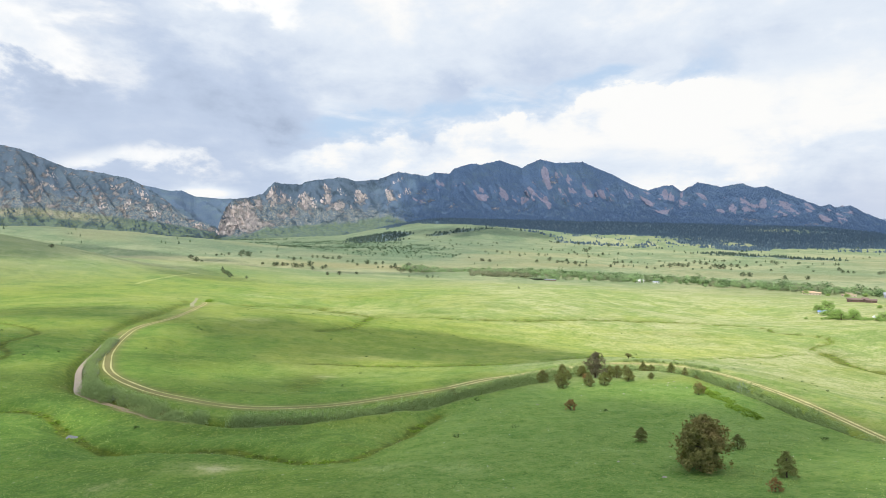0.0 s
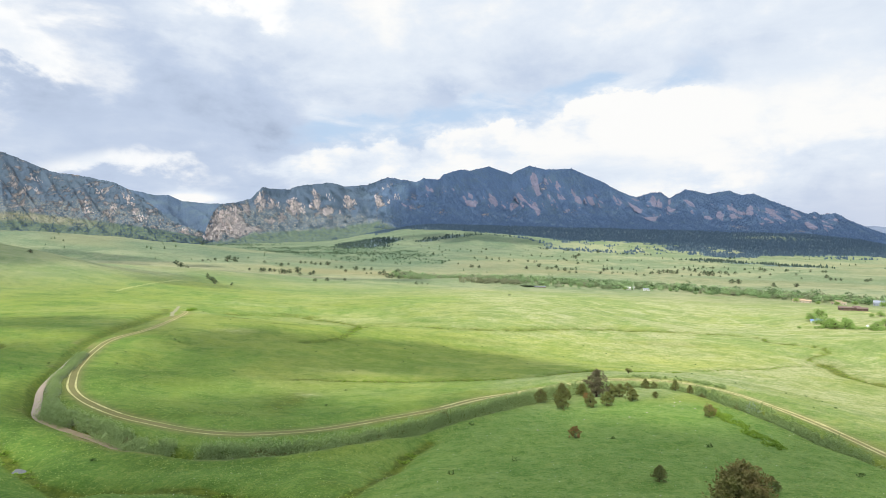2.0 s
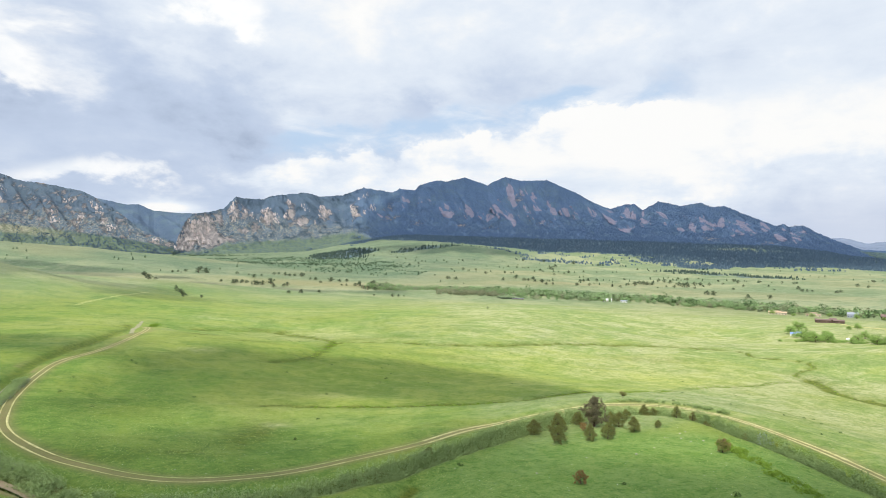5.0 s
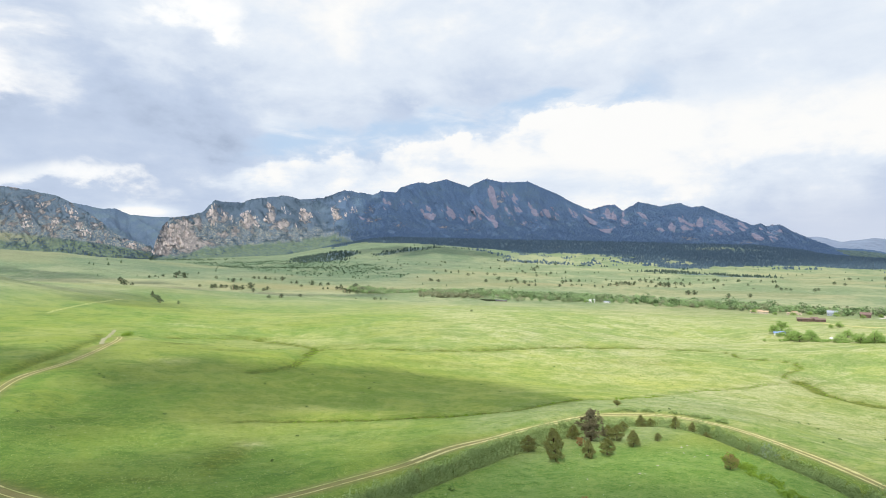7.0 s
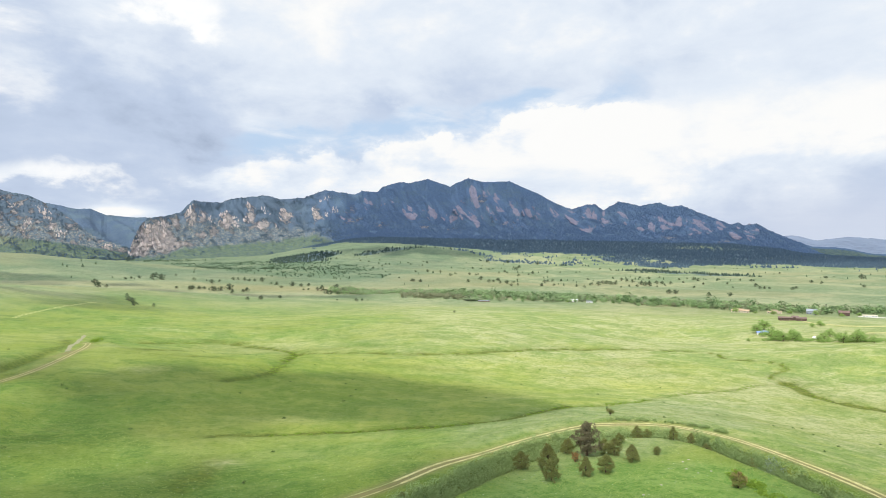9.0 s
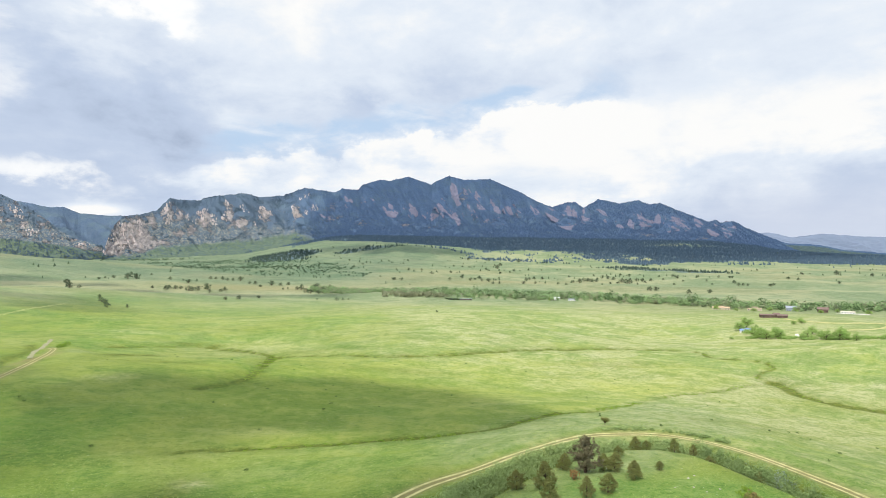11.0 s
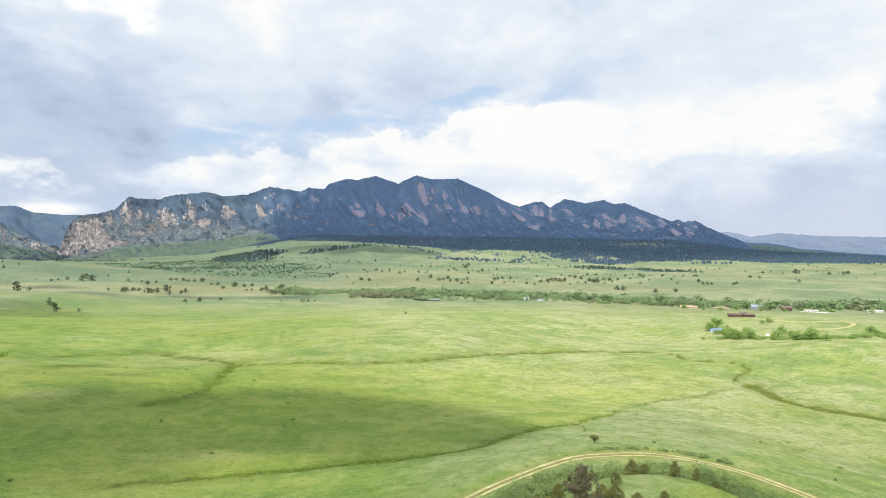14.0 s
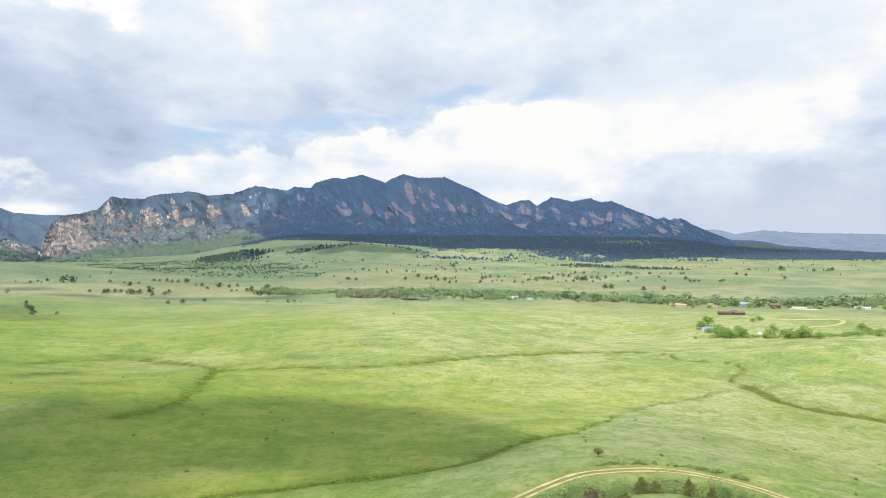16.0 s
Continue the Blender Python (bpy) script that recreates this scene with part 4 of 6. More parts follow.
FOOTHILL_CRAGS = [(-30.2, 5.47, -30.4, 4.88, 0.27), (-32.7, 4.99, -32.3, 4.24, 0.39), (-33.0, 4.20, -32.5, 3.36, 0.43), (-29.0, 3.17, -28.8, 1.95, 0.32), (-27.1, 2.69, -27.3, 1.67, 0.32), (-25.9, 3.57, -26.0, 2.73, 0.33), (-26.5, 3.87, -26.2, 3.28, 0.23), (-25.5, 2.28, -25.3, 1.58, 0.42), (-24.7, 1.92, -25.0, 1.35, 0.33), (-21.7, 1.03, -21.4, 0.55, 0.39), (-20.8, 1.34, -20.6, 0.56, 0.29), (-28.2, 4.24, -28.0, 3.57, 0.27), (-19.9, 2.33, -20.2, 1.44, 0.25)]
MIDDLE_SLABS = [(3.0, 4.37, 4.3, 3.22, 0.53), (4.5, 4.53, 5.0, 3.59, 0.21), (5.3, 4.64, 6.1, 3.01, 0.42), (6.6, 3.96, 7.2, 2.96, 0.26), (7.4, 3.54, 7.9, 2.81, 0.42), (7.6, 5.27, 8.8, 3.59, 0.48), (8.9, 4.07, 10.1, 3.12, 0.37), (9.2, 3.12, 10.2, 2.44, 0.37), (9.4, 6.20, 10.6, 4.37, 0.79), (10.9, 5.93, 12.2, 4.62, 0.42), (11.8, 4.26, 12.4, 3.59, 0.31), (10.9, 4.27, 11.5, 3.33, 0.26), (13.2, 4.10, 14.1, 3.06, 0.42), (14.4, 4.60, 15.0, 3.21, 0.47), (15.6, 3.82, 15.9, 2.90, 0.26), (16.7, 4.22, 17.7, 2.89, 0.36), (12.5, 2.91, 12.9, 2.60, 0.21), (-0.4, 5.13, 0.1, 4.34, 0.32), (1.3, 5.14, 1.3, 4.36, 0.27)]
EAST_FINS = [(17.7, 3.90, 20.6, 1.91, 0.46), (20.2, 3.97, 19.9, 3.02, 0.45), (20.9, 3.96, 20.7, 2.87, 0.30), (21.5, 3.65, 21.8, 2.36, 0.40), (22.7, 3.63, 23.6, 2.49, 0.30), (25.8, 3.10, 25.6, 1.74, 0.29), (26.2, 3.09, 26.8, 1.83, 0.34), (27.0, 2.79, 27.3, 1.97, 0.24), (28.0, 3.06, 27.7, 2.11, 0.29), (28.4, 2.91, 28.9, 1.49, 0.38), (29.1, 2.94, 29.6, 1.62, 0.33), (29.8, 2.65, 30.3, 1.48, 0.28), (30.8, 2.54, 31.4, 1.79, 0.28), (32.5, 2.24, 32.6, 1.83, 0.14), (33.4, 2.23, 33.8, 1.32, 0.32), (33.0, 1.69, 33.6, 0.87, 0.23), (24.3, 2.48, 24.8, 1.75, 0.25), (31.8, 1.70, 32.6, 1.01, 0.23)]


def reach_of_ridge(ridge, az, el):
    """How far from the eye a ridge's face is met at those azimuths and elevations."""
    v = np.linspace(0, 1, 90)
    p = ridge.at(np.repeat(az[:, None], 90, 1), np.repeat(v[None], len(az), 0))
    first = np.argmax(np.column_stack([rise_of(p)[:, :-1] >= el[:, None], np.ones(len(az), bool)]), 1)
    return np.linalg.norm(p[np.arange(len(az)), first] - np.array(EYE), axis=1)


def toward(az, el):
    """The way from the eye at that azimuth and elevation."""
    return np.stack([np.cos(np.radians(el)) * np.sin(np.radians(az)), np.cos(np.radians(el)) * np.cos(np.radians(az)), np.sin(np.radians(el))], -1)


def make_slab(a0, e0, a1, e1, half, rng, mat, rough, name="rock_slab", ridge=main_ridge, stand=(0.12, 3.0)):
    """A tilted plate of rock that stands a little proud of the slope, with ragged edges and grooves down its face."""
    eye = np.array(EYE)
    along_a, along_e = a0 - a1, e0 - e1
    long = math.hypot(along_a, along_e)
    side_a, side_e = along_e / long, -along_a / long
    f, s = np.meshgrid((0.05, 0.5, 0.95), (-0.8, 0.0, 0.8), indexing="ij")
    az, el = (a1 + along_a * f + side_a * s * half).ravel(), (e1 + along_e * f + side_e * s * half).ravel()
    reach = reach_of_ridge(ridge, az, el)
    mid = az.mean(), el.mean()
    da, de = az - mid[0], el - mid[1]
    terms = np.column_stack([np.ones(9), da, de, da * da, de * de, da * de])
    plane = np.linalg.lstsq(terms, reach, rcond=None)[0]
    proud = stand[0] * float((terms @ plane - reach).max()) + stand[1]
    n, m = (9, 5) if half < 0.2 else (16, 9)
    f, s = np.meshgrid(np.linspace(0, 1, n), np.linspace(-1, 1, m), indexing="ij")
    wide = half * np.where(f < 0.45, 0.86 + 0.3 * f, 1.0 - 0.86 * (np.maximum(f - 0.45, 0) / 0.55) ** 1.3)
    edge = 1 + rng.uniform(-0.15, 0.15, (n, 1)) * np.abs(s) + rng.uniform(-0.06, 0.06, (n, m))
    ends = rng.uniform(-0.07, 0.07, (1, m)) * np.abs(2 * f - 1)
    az = a1 + along_a * (f + ends) + side_a * s * wide * edge
    el = e1 + along_e * (f + ends) + side_e * s * wide * edge
    groove = np.sin(s * rng.uniform(4, 9) + rng.uniform(0, 6)) + 0.8 * rng.uniform(-1, 1, (1, m)) + 0.7 * rng.uniform(-1, 1, (n, m))
    da, de = az - mid[0], el - mid[1]
    deep = plane[0] + plane[1] * da + plane[2] * de + plane[3] * da * da + plane[4] * de * de + plane[5] * da * de - proud + rough * groove + 9.0 * np.maximum(np.abs(s), np.abs(2 * f - 1)) ** 6
    face = eye + toward(az, el) * deep[..., None]
    ring = [(0, j) for j in range(m)] + [(i, m - 1) for i in range(1, n)] + [(n - 1, j) for j in range(m - 2, -1, -1)] + [(i, 0) for i in range(n - 2, 0, -1)]
    back = [eye + toward(az[i, j] + 0.10 * side_a * s[i, j] * half, el[i, j]) * (deep[i, j] + 90) for i, j in ring]
    verts = np.vstack([face.reshape(-1, 3), np.array(back)])
    rim = [i * m + j for i, j in ring]
    skirt = [(rim[k], rim[(k + 1) % len(rim)], n * m + (k + 1) % len(rim), n * m + k) for k in range(len(rim))]
    ob = new(name, bulk_mesh(name, verts, np.vstack([grid_faces(n, m), skirt]), mat))
    ob.parent = ridge.ob


def make_crag(a0, e0, a1, e1, half, rng, ridge=main_ridge):
    """Broken cliffs: many small ledges and towers heaped along a line, with trees left between them."""
    long = math.hypot(a0 - a1, e0 - e1)
    for _ in range(int(8 + 26 * long * half)):
        f, s = rng.uniform(0.08, 0.92), rng.uniform(-1, 1)
        size = rng.uniform(0.09, 0.24) * min(1.0, 0.5 + 0.5 * long / 1.5)
        a = a1 + (a0 - a1) * f + s * half * (1.15 - 0.6 * f)
        e = e1 + (e0 - e1) * f
        lean = rng.uniform(-0.1, 0.7) * size
        if e + size * 1.1 < np.interp(a, ridge.sky[:, 0], ridge.sky[:, 1]) - 0.05:
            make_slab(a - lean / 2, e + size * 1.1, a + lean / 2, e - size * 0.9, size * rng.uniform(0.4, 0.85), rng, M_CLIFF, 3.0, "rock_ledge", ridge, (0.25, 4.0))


slab_rng = np.random.RandomState(5)
for row in CANYON_CLIFFS:
    make_crag(*row, slab_rng)
for row in FOOTHILL_CRAGS:
    make_crag(*row, slab_rng, left_ridge)
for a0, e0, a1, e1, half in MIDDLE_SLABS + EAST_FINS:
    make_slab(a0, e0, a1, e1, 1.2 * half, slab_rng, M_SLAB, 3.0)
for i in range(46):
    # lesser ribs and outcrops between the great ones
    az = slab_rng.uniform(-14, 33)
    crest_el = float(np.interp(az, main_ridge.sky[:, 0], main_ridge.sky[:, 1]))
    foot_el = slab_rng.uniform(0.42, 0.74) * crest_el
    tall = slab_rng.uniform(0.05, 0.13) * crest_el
    # rock tone by side: sunlit colour in the west, hazed colour east
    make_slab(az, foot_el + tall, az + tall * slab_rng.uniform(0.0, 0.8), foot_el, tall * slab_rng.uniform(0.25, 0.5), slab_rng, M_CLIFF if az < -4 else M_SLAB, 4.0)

# ---- clouds overhead, whose shade lies on the meadow and the mountains ----


def make_cloud(name, label, spots, high, size, seed, mat):
    """A heap of puffs, high above the spots of ground that it shades: x, y, z, radius across, radius along, puffs."""
    rng = np.random.RandomState(seed)
    unit = bmesh.new()
    bmesh.ops.create_icosphere(unit, subdivisions=2, radius=1.0)
    uv = np.array([v.co[:] for v in unit.verts])
    uf = np.array([[v.index for v in f.verts] for f in unit.faces])
    unit.free()
    verts, faces, n = [], [], 0
    for x, y, z, rx, ry, count in spots:
        rise = (high - z) / sun_dir.z
        cx, cy = x + sun_dir.x * rise, y + sun_dir.y * rise
        for _ in range(count):
            a, q = rng.uniform(0, 6.283), math.sqrt(rng.uniform(0, 1))
            s = size * rng.uniform(0.6, 1.3) * (1.15 - 0.5 * q)
            p = np.array([cx + math.cos(a) * q * rx, cy + math.sin(a) * q * ry, high + rng.uniform(-0.3, 0.5) * size])
            lump = 1 + 0.16 * np.sin(uv * rng.uniform(3, 6) + rng.uniform(0, 6, 3)).sum(1, keepdims=True) / 2
            verts.append(p + uv * lump * s * np.array([1, 1, 0.55]))
            faces.append(uf + n)
            n += len(uv)
    me = bulk_mesh(name, np.vstack(verts), np.vstack(faces), mat, True)
    return tagged(new(name, me), label, "cloud", group="clouds", kind="structure")


make_cloud("cloud", "grey-white cumulus cloud drifting over the near meadow", [
    (-35, 200, 14, 44, 20, 42), (4, 208, 9, 27, 24, 54), (24, 186, 9, 12, 11, 10), (-80, 135, 19, 60, 45, 14), (-5, 75, 20, 46, 40, 15), (-20, 10, 30, 90, 60, 22), (36, 42, 26, 44, 42, 12),
    (-124, 210, 20, 36, 14, 7), (-160, 90, 25, 70, 70, 26)], 800, 19, 1, M_CLOUD)
make_cloud("cloud", "broken grey cloud over the foothill mountain", [
    (-480, 4100, 320, 320, 200, 14), (-1950, 3400, 330, 720, 240, 24), (-1500, 4450, 260, 900, 340, 30)], 1750, 190, 2, M_THIN_CLOUD)


def make_cloud_bank(name, label, high, mat):
    """A broad sheet of cloud with a lumpy top and base, over the shaded part of the ridge and the forest below it."""
    xs, ys = np.arange(-900, 5200, 45.0), np.arange(1950, 5600, 45.0)
    X, Y = np.meshgrid(xs, ys, indexing="ij")
    az, r = np.degrees(np.arctan2(X, Y)), np.hypot(X, Y)
    torn = ripple(X, Y, 420, 101) + 0.6 * ripple(X, Y, 160, 102)
    near = np.interp(az, [-10, -4, 2, 8, 11, 17, 24, 29, 36, 60], [2950, 2900, 2560, 2560, 2330, 2330, 2230, 2150, 2230, 2200])
    inside = (az + 0.8 * torn > np.interp(r, [2500, 3300, 4300], [-7.0, -5.6, -1.5])) & (r + 60 * torn > near)
    low = np.interp(r, [2200, 3000, 4300], [10, 110, 420])
    rise = (high - low) / sun_dir.z
    x, y = X + sun_dir.x * rise, Y + sun_dir.y * rise
    base = np.stack([x, y, high + 40 * torn], -1).reshape(-1, 3)
    top = np.stack([x, y, high + 260 + 90 * ripple(X, Y, 300, 103)], -1).reshape(-1, 3)
    cells = grid_faces(len(xs), len(ys))
    cells = cells[inside.ravel()[cells].all(1)]
    verts, faces = np.vstack([base, top]), np.vstack([cells, cells[:, ::-1] + len(base)])
    used, faces = np.unique(faces, return_inverse=True)
    me = bulk_mesh(name, verts[used], faces.reshape(-1, 4), mat, True)
    return tagged(new(name, me), label, "cloud", group="clouds", kind="structure")


make_cloud_bank("cloud", "broad grey cloud bank over the mountain ridge", 2900, M_CLOUD)
make_cloud("cloud", "small ragged cloud over the middle plain", [(-250, 900, 2, 260, 90, 50), (100, 2150, 40, 320, 90, 36), (-700, 1050, 20, 300, 110, 40), (-330, 540, 30, 150, 80, 12), (-470, 510, 45, 170, 110, 18)], 1300, 45, 3, M_CLOUD)

# ---- plants ----


def part(name, me, parent, label=""):
    ob = new(name, me)
    ob.parent = parent
    return tagged(ob, label)


def sprays(rng, base, out, count, length, wide, spread=0.9):
    """Tufts of narrow blades that start at base and point along out."""
    n = len(base)
    b = np.repeat(base, count, 0)
    d = np.repeat(out, count, 0) + rng.normal(0, spread, (n * count, 3))
    d /= np.linalg.norm(d, axis=1)[:, None] + 1e-6
    s = np.cross(d, rng.normal(0, 1, d.shape))
    s /= np.linalg.norm(s, axis=1)[:, None] + 1e-6
    ln = length * rng.uniform(0.6, 1.3, (n * count, 1))
    verts = np.stack([b - s * wide, b + s * wide, b + d * ln], 1).reshape(-1, 3)
    return verts, np.arange(len(verts)).reshape(-1, 3)


def leaves(rng, at, size, up=0.3, face=None):
    """Loose leaf-like quads round the places given."""
    n = len(at)
    a = rng.normal(0, 1 if face is None else 0.45, (n, 3)) + (0, 0, up) + (0 if face is None else face)
    a /= np.linalg.norm(a, axis=1)[:, None]
    s = np.cross(a, rng.normal(0, 1, a.shape))
    s /= np.linalg.norm(s, axis=1)[:, None]
    t = np.cross(a, s)
    q = size * rng.uniform(0.6, 1.4, (n, 1))
    verts = np.stack([at - s * q, at - t * q * 0.6, at + s * q, at + t * q * 0.6], 1).reshape(-1, 3)
    return verts, np.arange(len(verts)).reshape(-1, 4)


def tube(points, radii, sides=7):
    """A tapered stem through the points."""
    points = np.array(points, float)
    verts = []
    for i, p in enumerate(points):
        d = points[min(i + 1, len(points) - 1)] - points[max(i - 1, 0)]
        d /= np.linalg.norm(d)
        u = np.cross(d, (0.3, 0.9, 0.1))
        u /= np.linalg.norm(u)
        w = np.cross(d, u)
        for k in range(sides):
            a = 2 * math.pi * k / sides
            verts.append(p + (u * math.cos(a) + w * math.sin(a)) * radii[i])
    faces = []
    for i in range(len(points) - 1):
        for k in range(sides):
            a, b = i * sides + k, i * sides + (k + 1) % sides
            faces.append((a, b, b + sides, a + sides))
    return np.array(verts), np.array(faces)


def join(pieces):
    verts, faces, n = [], [], 0
    for v, f in pieces:
        verts.append(v), faces.append(f + n)
        n += len(v)
    return np.vstack(verts), np.vstack(faces)


def make_pine(label, tall, wide, shape, tufts, seed, mat=None, bare=0.06, group="pines on the knoll", stray=(0.80, 1.06), limbs=0, coarse=1.0):
    """A ponderosa pine: trunk with limbs, and a crown of needle tufts. shape(f) gives the crown's radius at height f."""
    rng = np.random.RandomState(seed)
    tree = tagged(new("pine_tree", None), label, "pine tree", group=group)
    lean = rng.normal(0, 0.03, 2) * tall
    spine = [(lean[0] * f, lean[1] * f, tall * f - 0.25) for f in (0, 0.15, 0.4, 0.7, 0.97)]
    stems = [tube(spine, [wide * r for r in (0.05, 0.04, 0.03, 0.018, 0.004)])]
    base, out = [], []
    limbs = limbs or max(24, int(tall * 17))
    for i in range(limbs):
        f = bare + (0.98 - bare) * (i + rng.uniform(0, 1)) / limbs
        a = i * 2.4 + rng.normal(0, 0.4)
        r = wide / 2 * shape(f) * rng.uniform(*stray)
        root = np.array((lean[0] * f, lean[1] * f, tall * f * 0.93))
        tip = root + (math.cos(a) * r, math.sin(a) * r, r * rng.uniform(0.05, 0.45))
        stems.append(tube([root, (root + tip) / 2 - (0, 0, 0.04 * r), tip], [wide * 0.010, wide * 0.007, wide * 0.002], 4))
        n = max(3, int(tufts / limbs * (0.35 + 1.2 * shape(f))))
        knots = root + (tip - root) * rng.uniform(0.62, 1.05, (max(2, n // 6), 1)) + rng.normal(0, 0.12 * r + 0.02 * wide, (max(2, n // 6), 3))
        at = knots[rng.randint(0, len(knots), n)] + rng.normal(0, 0.030 * wide, (n, 3))
        base.append(at)
        out.append((at - root) / (np.linalg.norm(at - root, axis=1)[:, None] + 1e-6) + (0, 0, 0.5))
    part("trunk", bulk_mesh("trunk", *join(stems), M_BARK, True), tree)
    base, out = np.vstack(base), np.vstack(out)
    v, f = sprays(rng, base, out, 3, coarse * (0.036 * wide + 0.06), coarse * (0.011 * wide + 0.014))
    twice = np.repeat(base, 2, 0) + rng.normal(0, 0.012 * wide, (2 * len(base), 3))
    q, g = leaves(rng, twice, coarse * (0.018 * wide + 0.022), 0.7, np.repeat(out, 2, 0))
    part("crown", bulk_mesh("crown", *join([(v, f), (q, np.vstack([g[:, [0, 1, 2]], g[:, [0, 2, 3]]]))]), mat or M_PINE), tree)
    return tree


def dome(f):
    return (max(0.0, 1 - abs(f - 0.36) / 0.66) ** 0.5) * (0.82 + 0.18 * math.sin(f * 21))


def cone(f):
    return max(0.03, min(1.0, f * 9) * (1 - f) ** 0.75 * 1.08)


def egg(f):
    return max(0.03, math.sin(math.pi * min(1, 0.12 + 0.88 * f) ** 0.75))


def ragged(f):
    return max(0.05, (1 - f) ** 0.5 * (0.62 + 0.5 * math.sin(f * 26)) * min(1, f * 6))


def set_down(tree, x, y, turn=0.0, size=1.0):
    tree.matrix_basis = pose(x, y, height(x, y), 0, 0, turn) @ Matrix.Diagonal((size, size, size, 1))
    return tree


set_down(make_pine("broad round ponderosa pine, dark green and rusty, on the grassy knoll", 4.55, 4.35, dome, 4600, 11, bare=0.02), 23.9, 52.0)
set_down(make_pine("large open ponderosa pine with bare purple-grey limbs showing", 5.4, 5.0, ragged, 1900, 12, M_PINE_OLD, bare=0.1, stray=(0.7, 1.15)), 33.0, 123.5, 40)
pine_cone = set_down(make_pine("young conical dark green pine on the grassy knoll", 3.0, 2.3, cone, 1300, 13, M_PINE_DARK), 24.0, 112.5, 0, 1.0)
pine_egg = set_down(make_pine("young egg-shaped dark pine on the grassy knoll", 2.7, 2.1, egg, 1300, 14, M_PINE_DARK), 32.3, 114.2)
pine_rust = set_down(make_pine("small rust-brown dying pine on the grassy knoll", 1.6, 2.0, dome, 420, 15, M_PINE_RED), 20.7, 89.4)
set_down(make_pine("low round brownish pine on the grassy knoll", 2.2, 2.3, dome, 800, 16), 46.3, 105.0)
for kind, x, y, turn, size in ((pine_egg, 23.6, 66.7, 50, 0.60), (pine_egg, 31.7, 61.2, 120, 0.54), (pine_cone, 29.6, 48.8, 70, 0.70), (pine_rust, 25.6, 43.2, 10, 0.58),
                               (pine_egg, 28.0, 126.5, 80, 0.62), (pine_egg, 21.6, 119.5, 200, 0.95), (pine_cone, 25.3, 118.3, 30, 1.2), (pine_cone, 29.2, 113.6, 150, 0.86),
                               (pine_egg, 36.0, 124.0, 60, 0.9), (pine_egg, 37.3, 123.3, 10, 0.95), (pine_cone, 38.4, 119.0, 90, 0.85), (pine_egg, 39.5, 121.5, 250, 0.7),
                               (pine_egg, 44.2, 123.0, 20, 0.50), (pine_rust, 30.5, 121.5, 100, 0.8), (pine_cone, 30.6, 126.5, 210, 0.75), (pine_cone, 31.5, 127.5, 10, 0.7),
                               (pine_egg, 41.5, 131.0, 140, 0.65), (pine_cone, 47.3, 136.8, 80, 0.95), (pine_egg, 48.6, 135.5, 160, 0.6), (pine_cone, 52.0, 132.6, 50, 0.75),
                               (pine_cone, 54.3, 131.0, 240, 0.6), (pine_egg, 56.0, 129.0, 130, 0.62), (pine_egg, 59.3, 121.5, 60, 0.75), (pine_egg, 3.5, 110.5, 0, 0.55),
                               (pine_cone, 35.0, 119.5, 300, 0.28)):
    copy_thing(kind, pose(x, y, height(x, y), 0, 0, turn) @ Matrix.Diagonal((1.08 * size, 1.08 * size, 1.08 * size, 1)))


def make_lone_tree(label, tall, wide, x, y, seed, mat, group, leafy=False):
    """A small broadleaf tree: short trunk, forked limbs, crown of leaf clumps."""
    rng = np.random.RandomState(seed)
    tree = tagged(new("tree", None), label, "tree", group=group)
    stems = [tube([(0, 0, -0.2), (0.02 * wide, 0, tall * 0.25), (0, 0.03 * wide, tall * 0.55)], [0.05 * wide, 0.035 * wide, 0.02 * wide])]
    clumps = []
    for i in range(20):
        a, e = i * 2.4, rng.uniform(-0.25, 1.0) if leafy else rng.uniform(0.15, 1.0)
        tip = np.array((math.cos(a) * wide * 0.36 * (1.05 - 0.5 * e), math.sin(a) * wide * 0.36 * (1.05 - 0.5 * e), tall * (0.36 + 0.52 * e)))
        stems.append(tube([(0, 0, tall * 0.25), tip * (0.5, 0.5, 0.65), tip], [0.025 * wide, 0.015 * wide, 0.006 * wide], 5))
        clumps.append(tip + rng.normal(0, 1, (46, 3)) * (0.12 * wide, 0.12 * wide, 0.085 * tall))
    part("trunk", bulk_mesh("trunk", *join(stems), M_BARK, True), tree)
    part("crown", bulk_mesh("crown", *leaves(rng, np.vstack(clumps), 0.05 * wide, 1.0), mat), tree)
    tree.matrix_basis = pose(x, y, height(x, y) if x or y else 0)
    return tree


make_lone_tree("small flat-topped shrub tree beside the dirt track", 1.5, 1.7, 48.9, 153.2, 20, M_PINE_DARK, "lone trees")


def thicket(name, label, category, at, tall, wide, per, size, mat, seed):
    """Shrubs too many to count, as one mass of leaves."""
    rng = np.random.RandomState(seed)
    at = np.asarray(at)
    z = heights(at[:, 0], at[:, 1])
    n = len(at)
    grow = rng.uniform(0.55, 1.25, (n, 1, 1))
    d = rng.normal(0, 1, (n, per, 3))
    d /= np.linalg.norm(d, axis=2)[:, :, None]
    d *= rng.uniform(0.35, 1.0, (n, per, 1)) ** 0.5
    lump = 1 + 0.3 * np.sin(d[:, :, :1] * 5 + rng.uniform(0, 6, (n, 1, 1)))
    d = d * lump * grow
    p = np.stack([at[:, None, 0] + d[:, :, 0] * wide, at[:, None, 1] + d[:, :, 1] * wide, z[:, None] + tall * (0.48 * grow[:, :, 0] + 0.52 * d[:, :, 2])], -1).reshape(-1, 3)
    me = bulk_mesh(name, *leaves(rng, p, size, 1.1), mat)
    return tagged(new(name, me), label, category, kind="stuff")


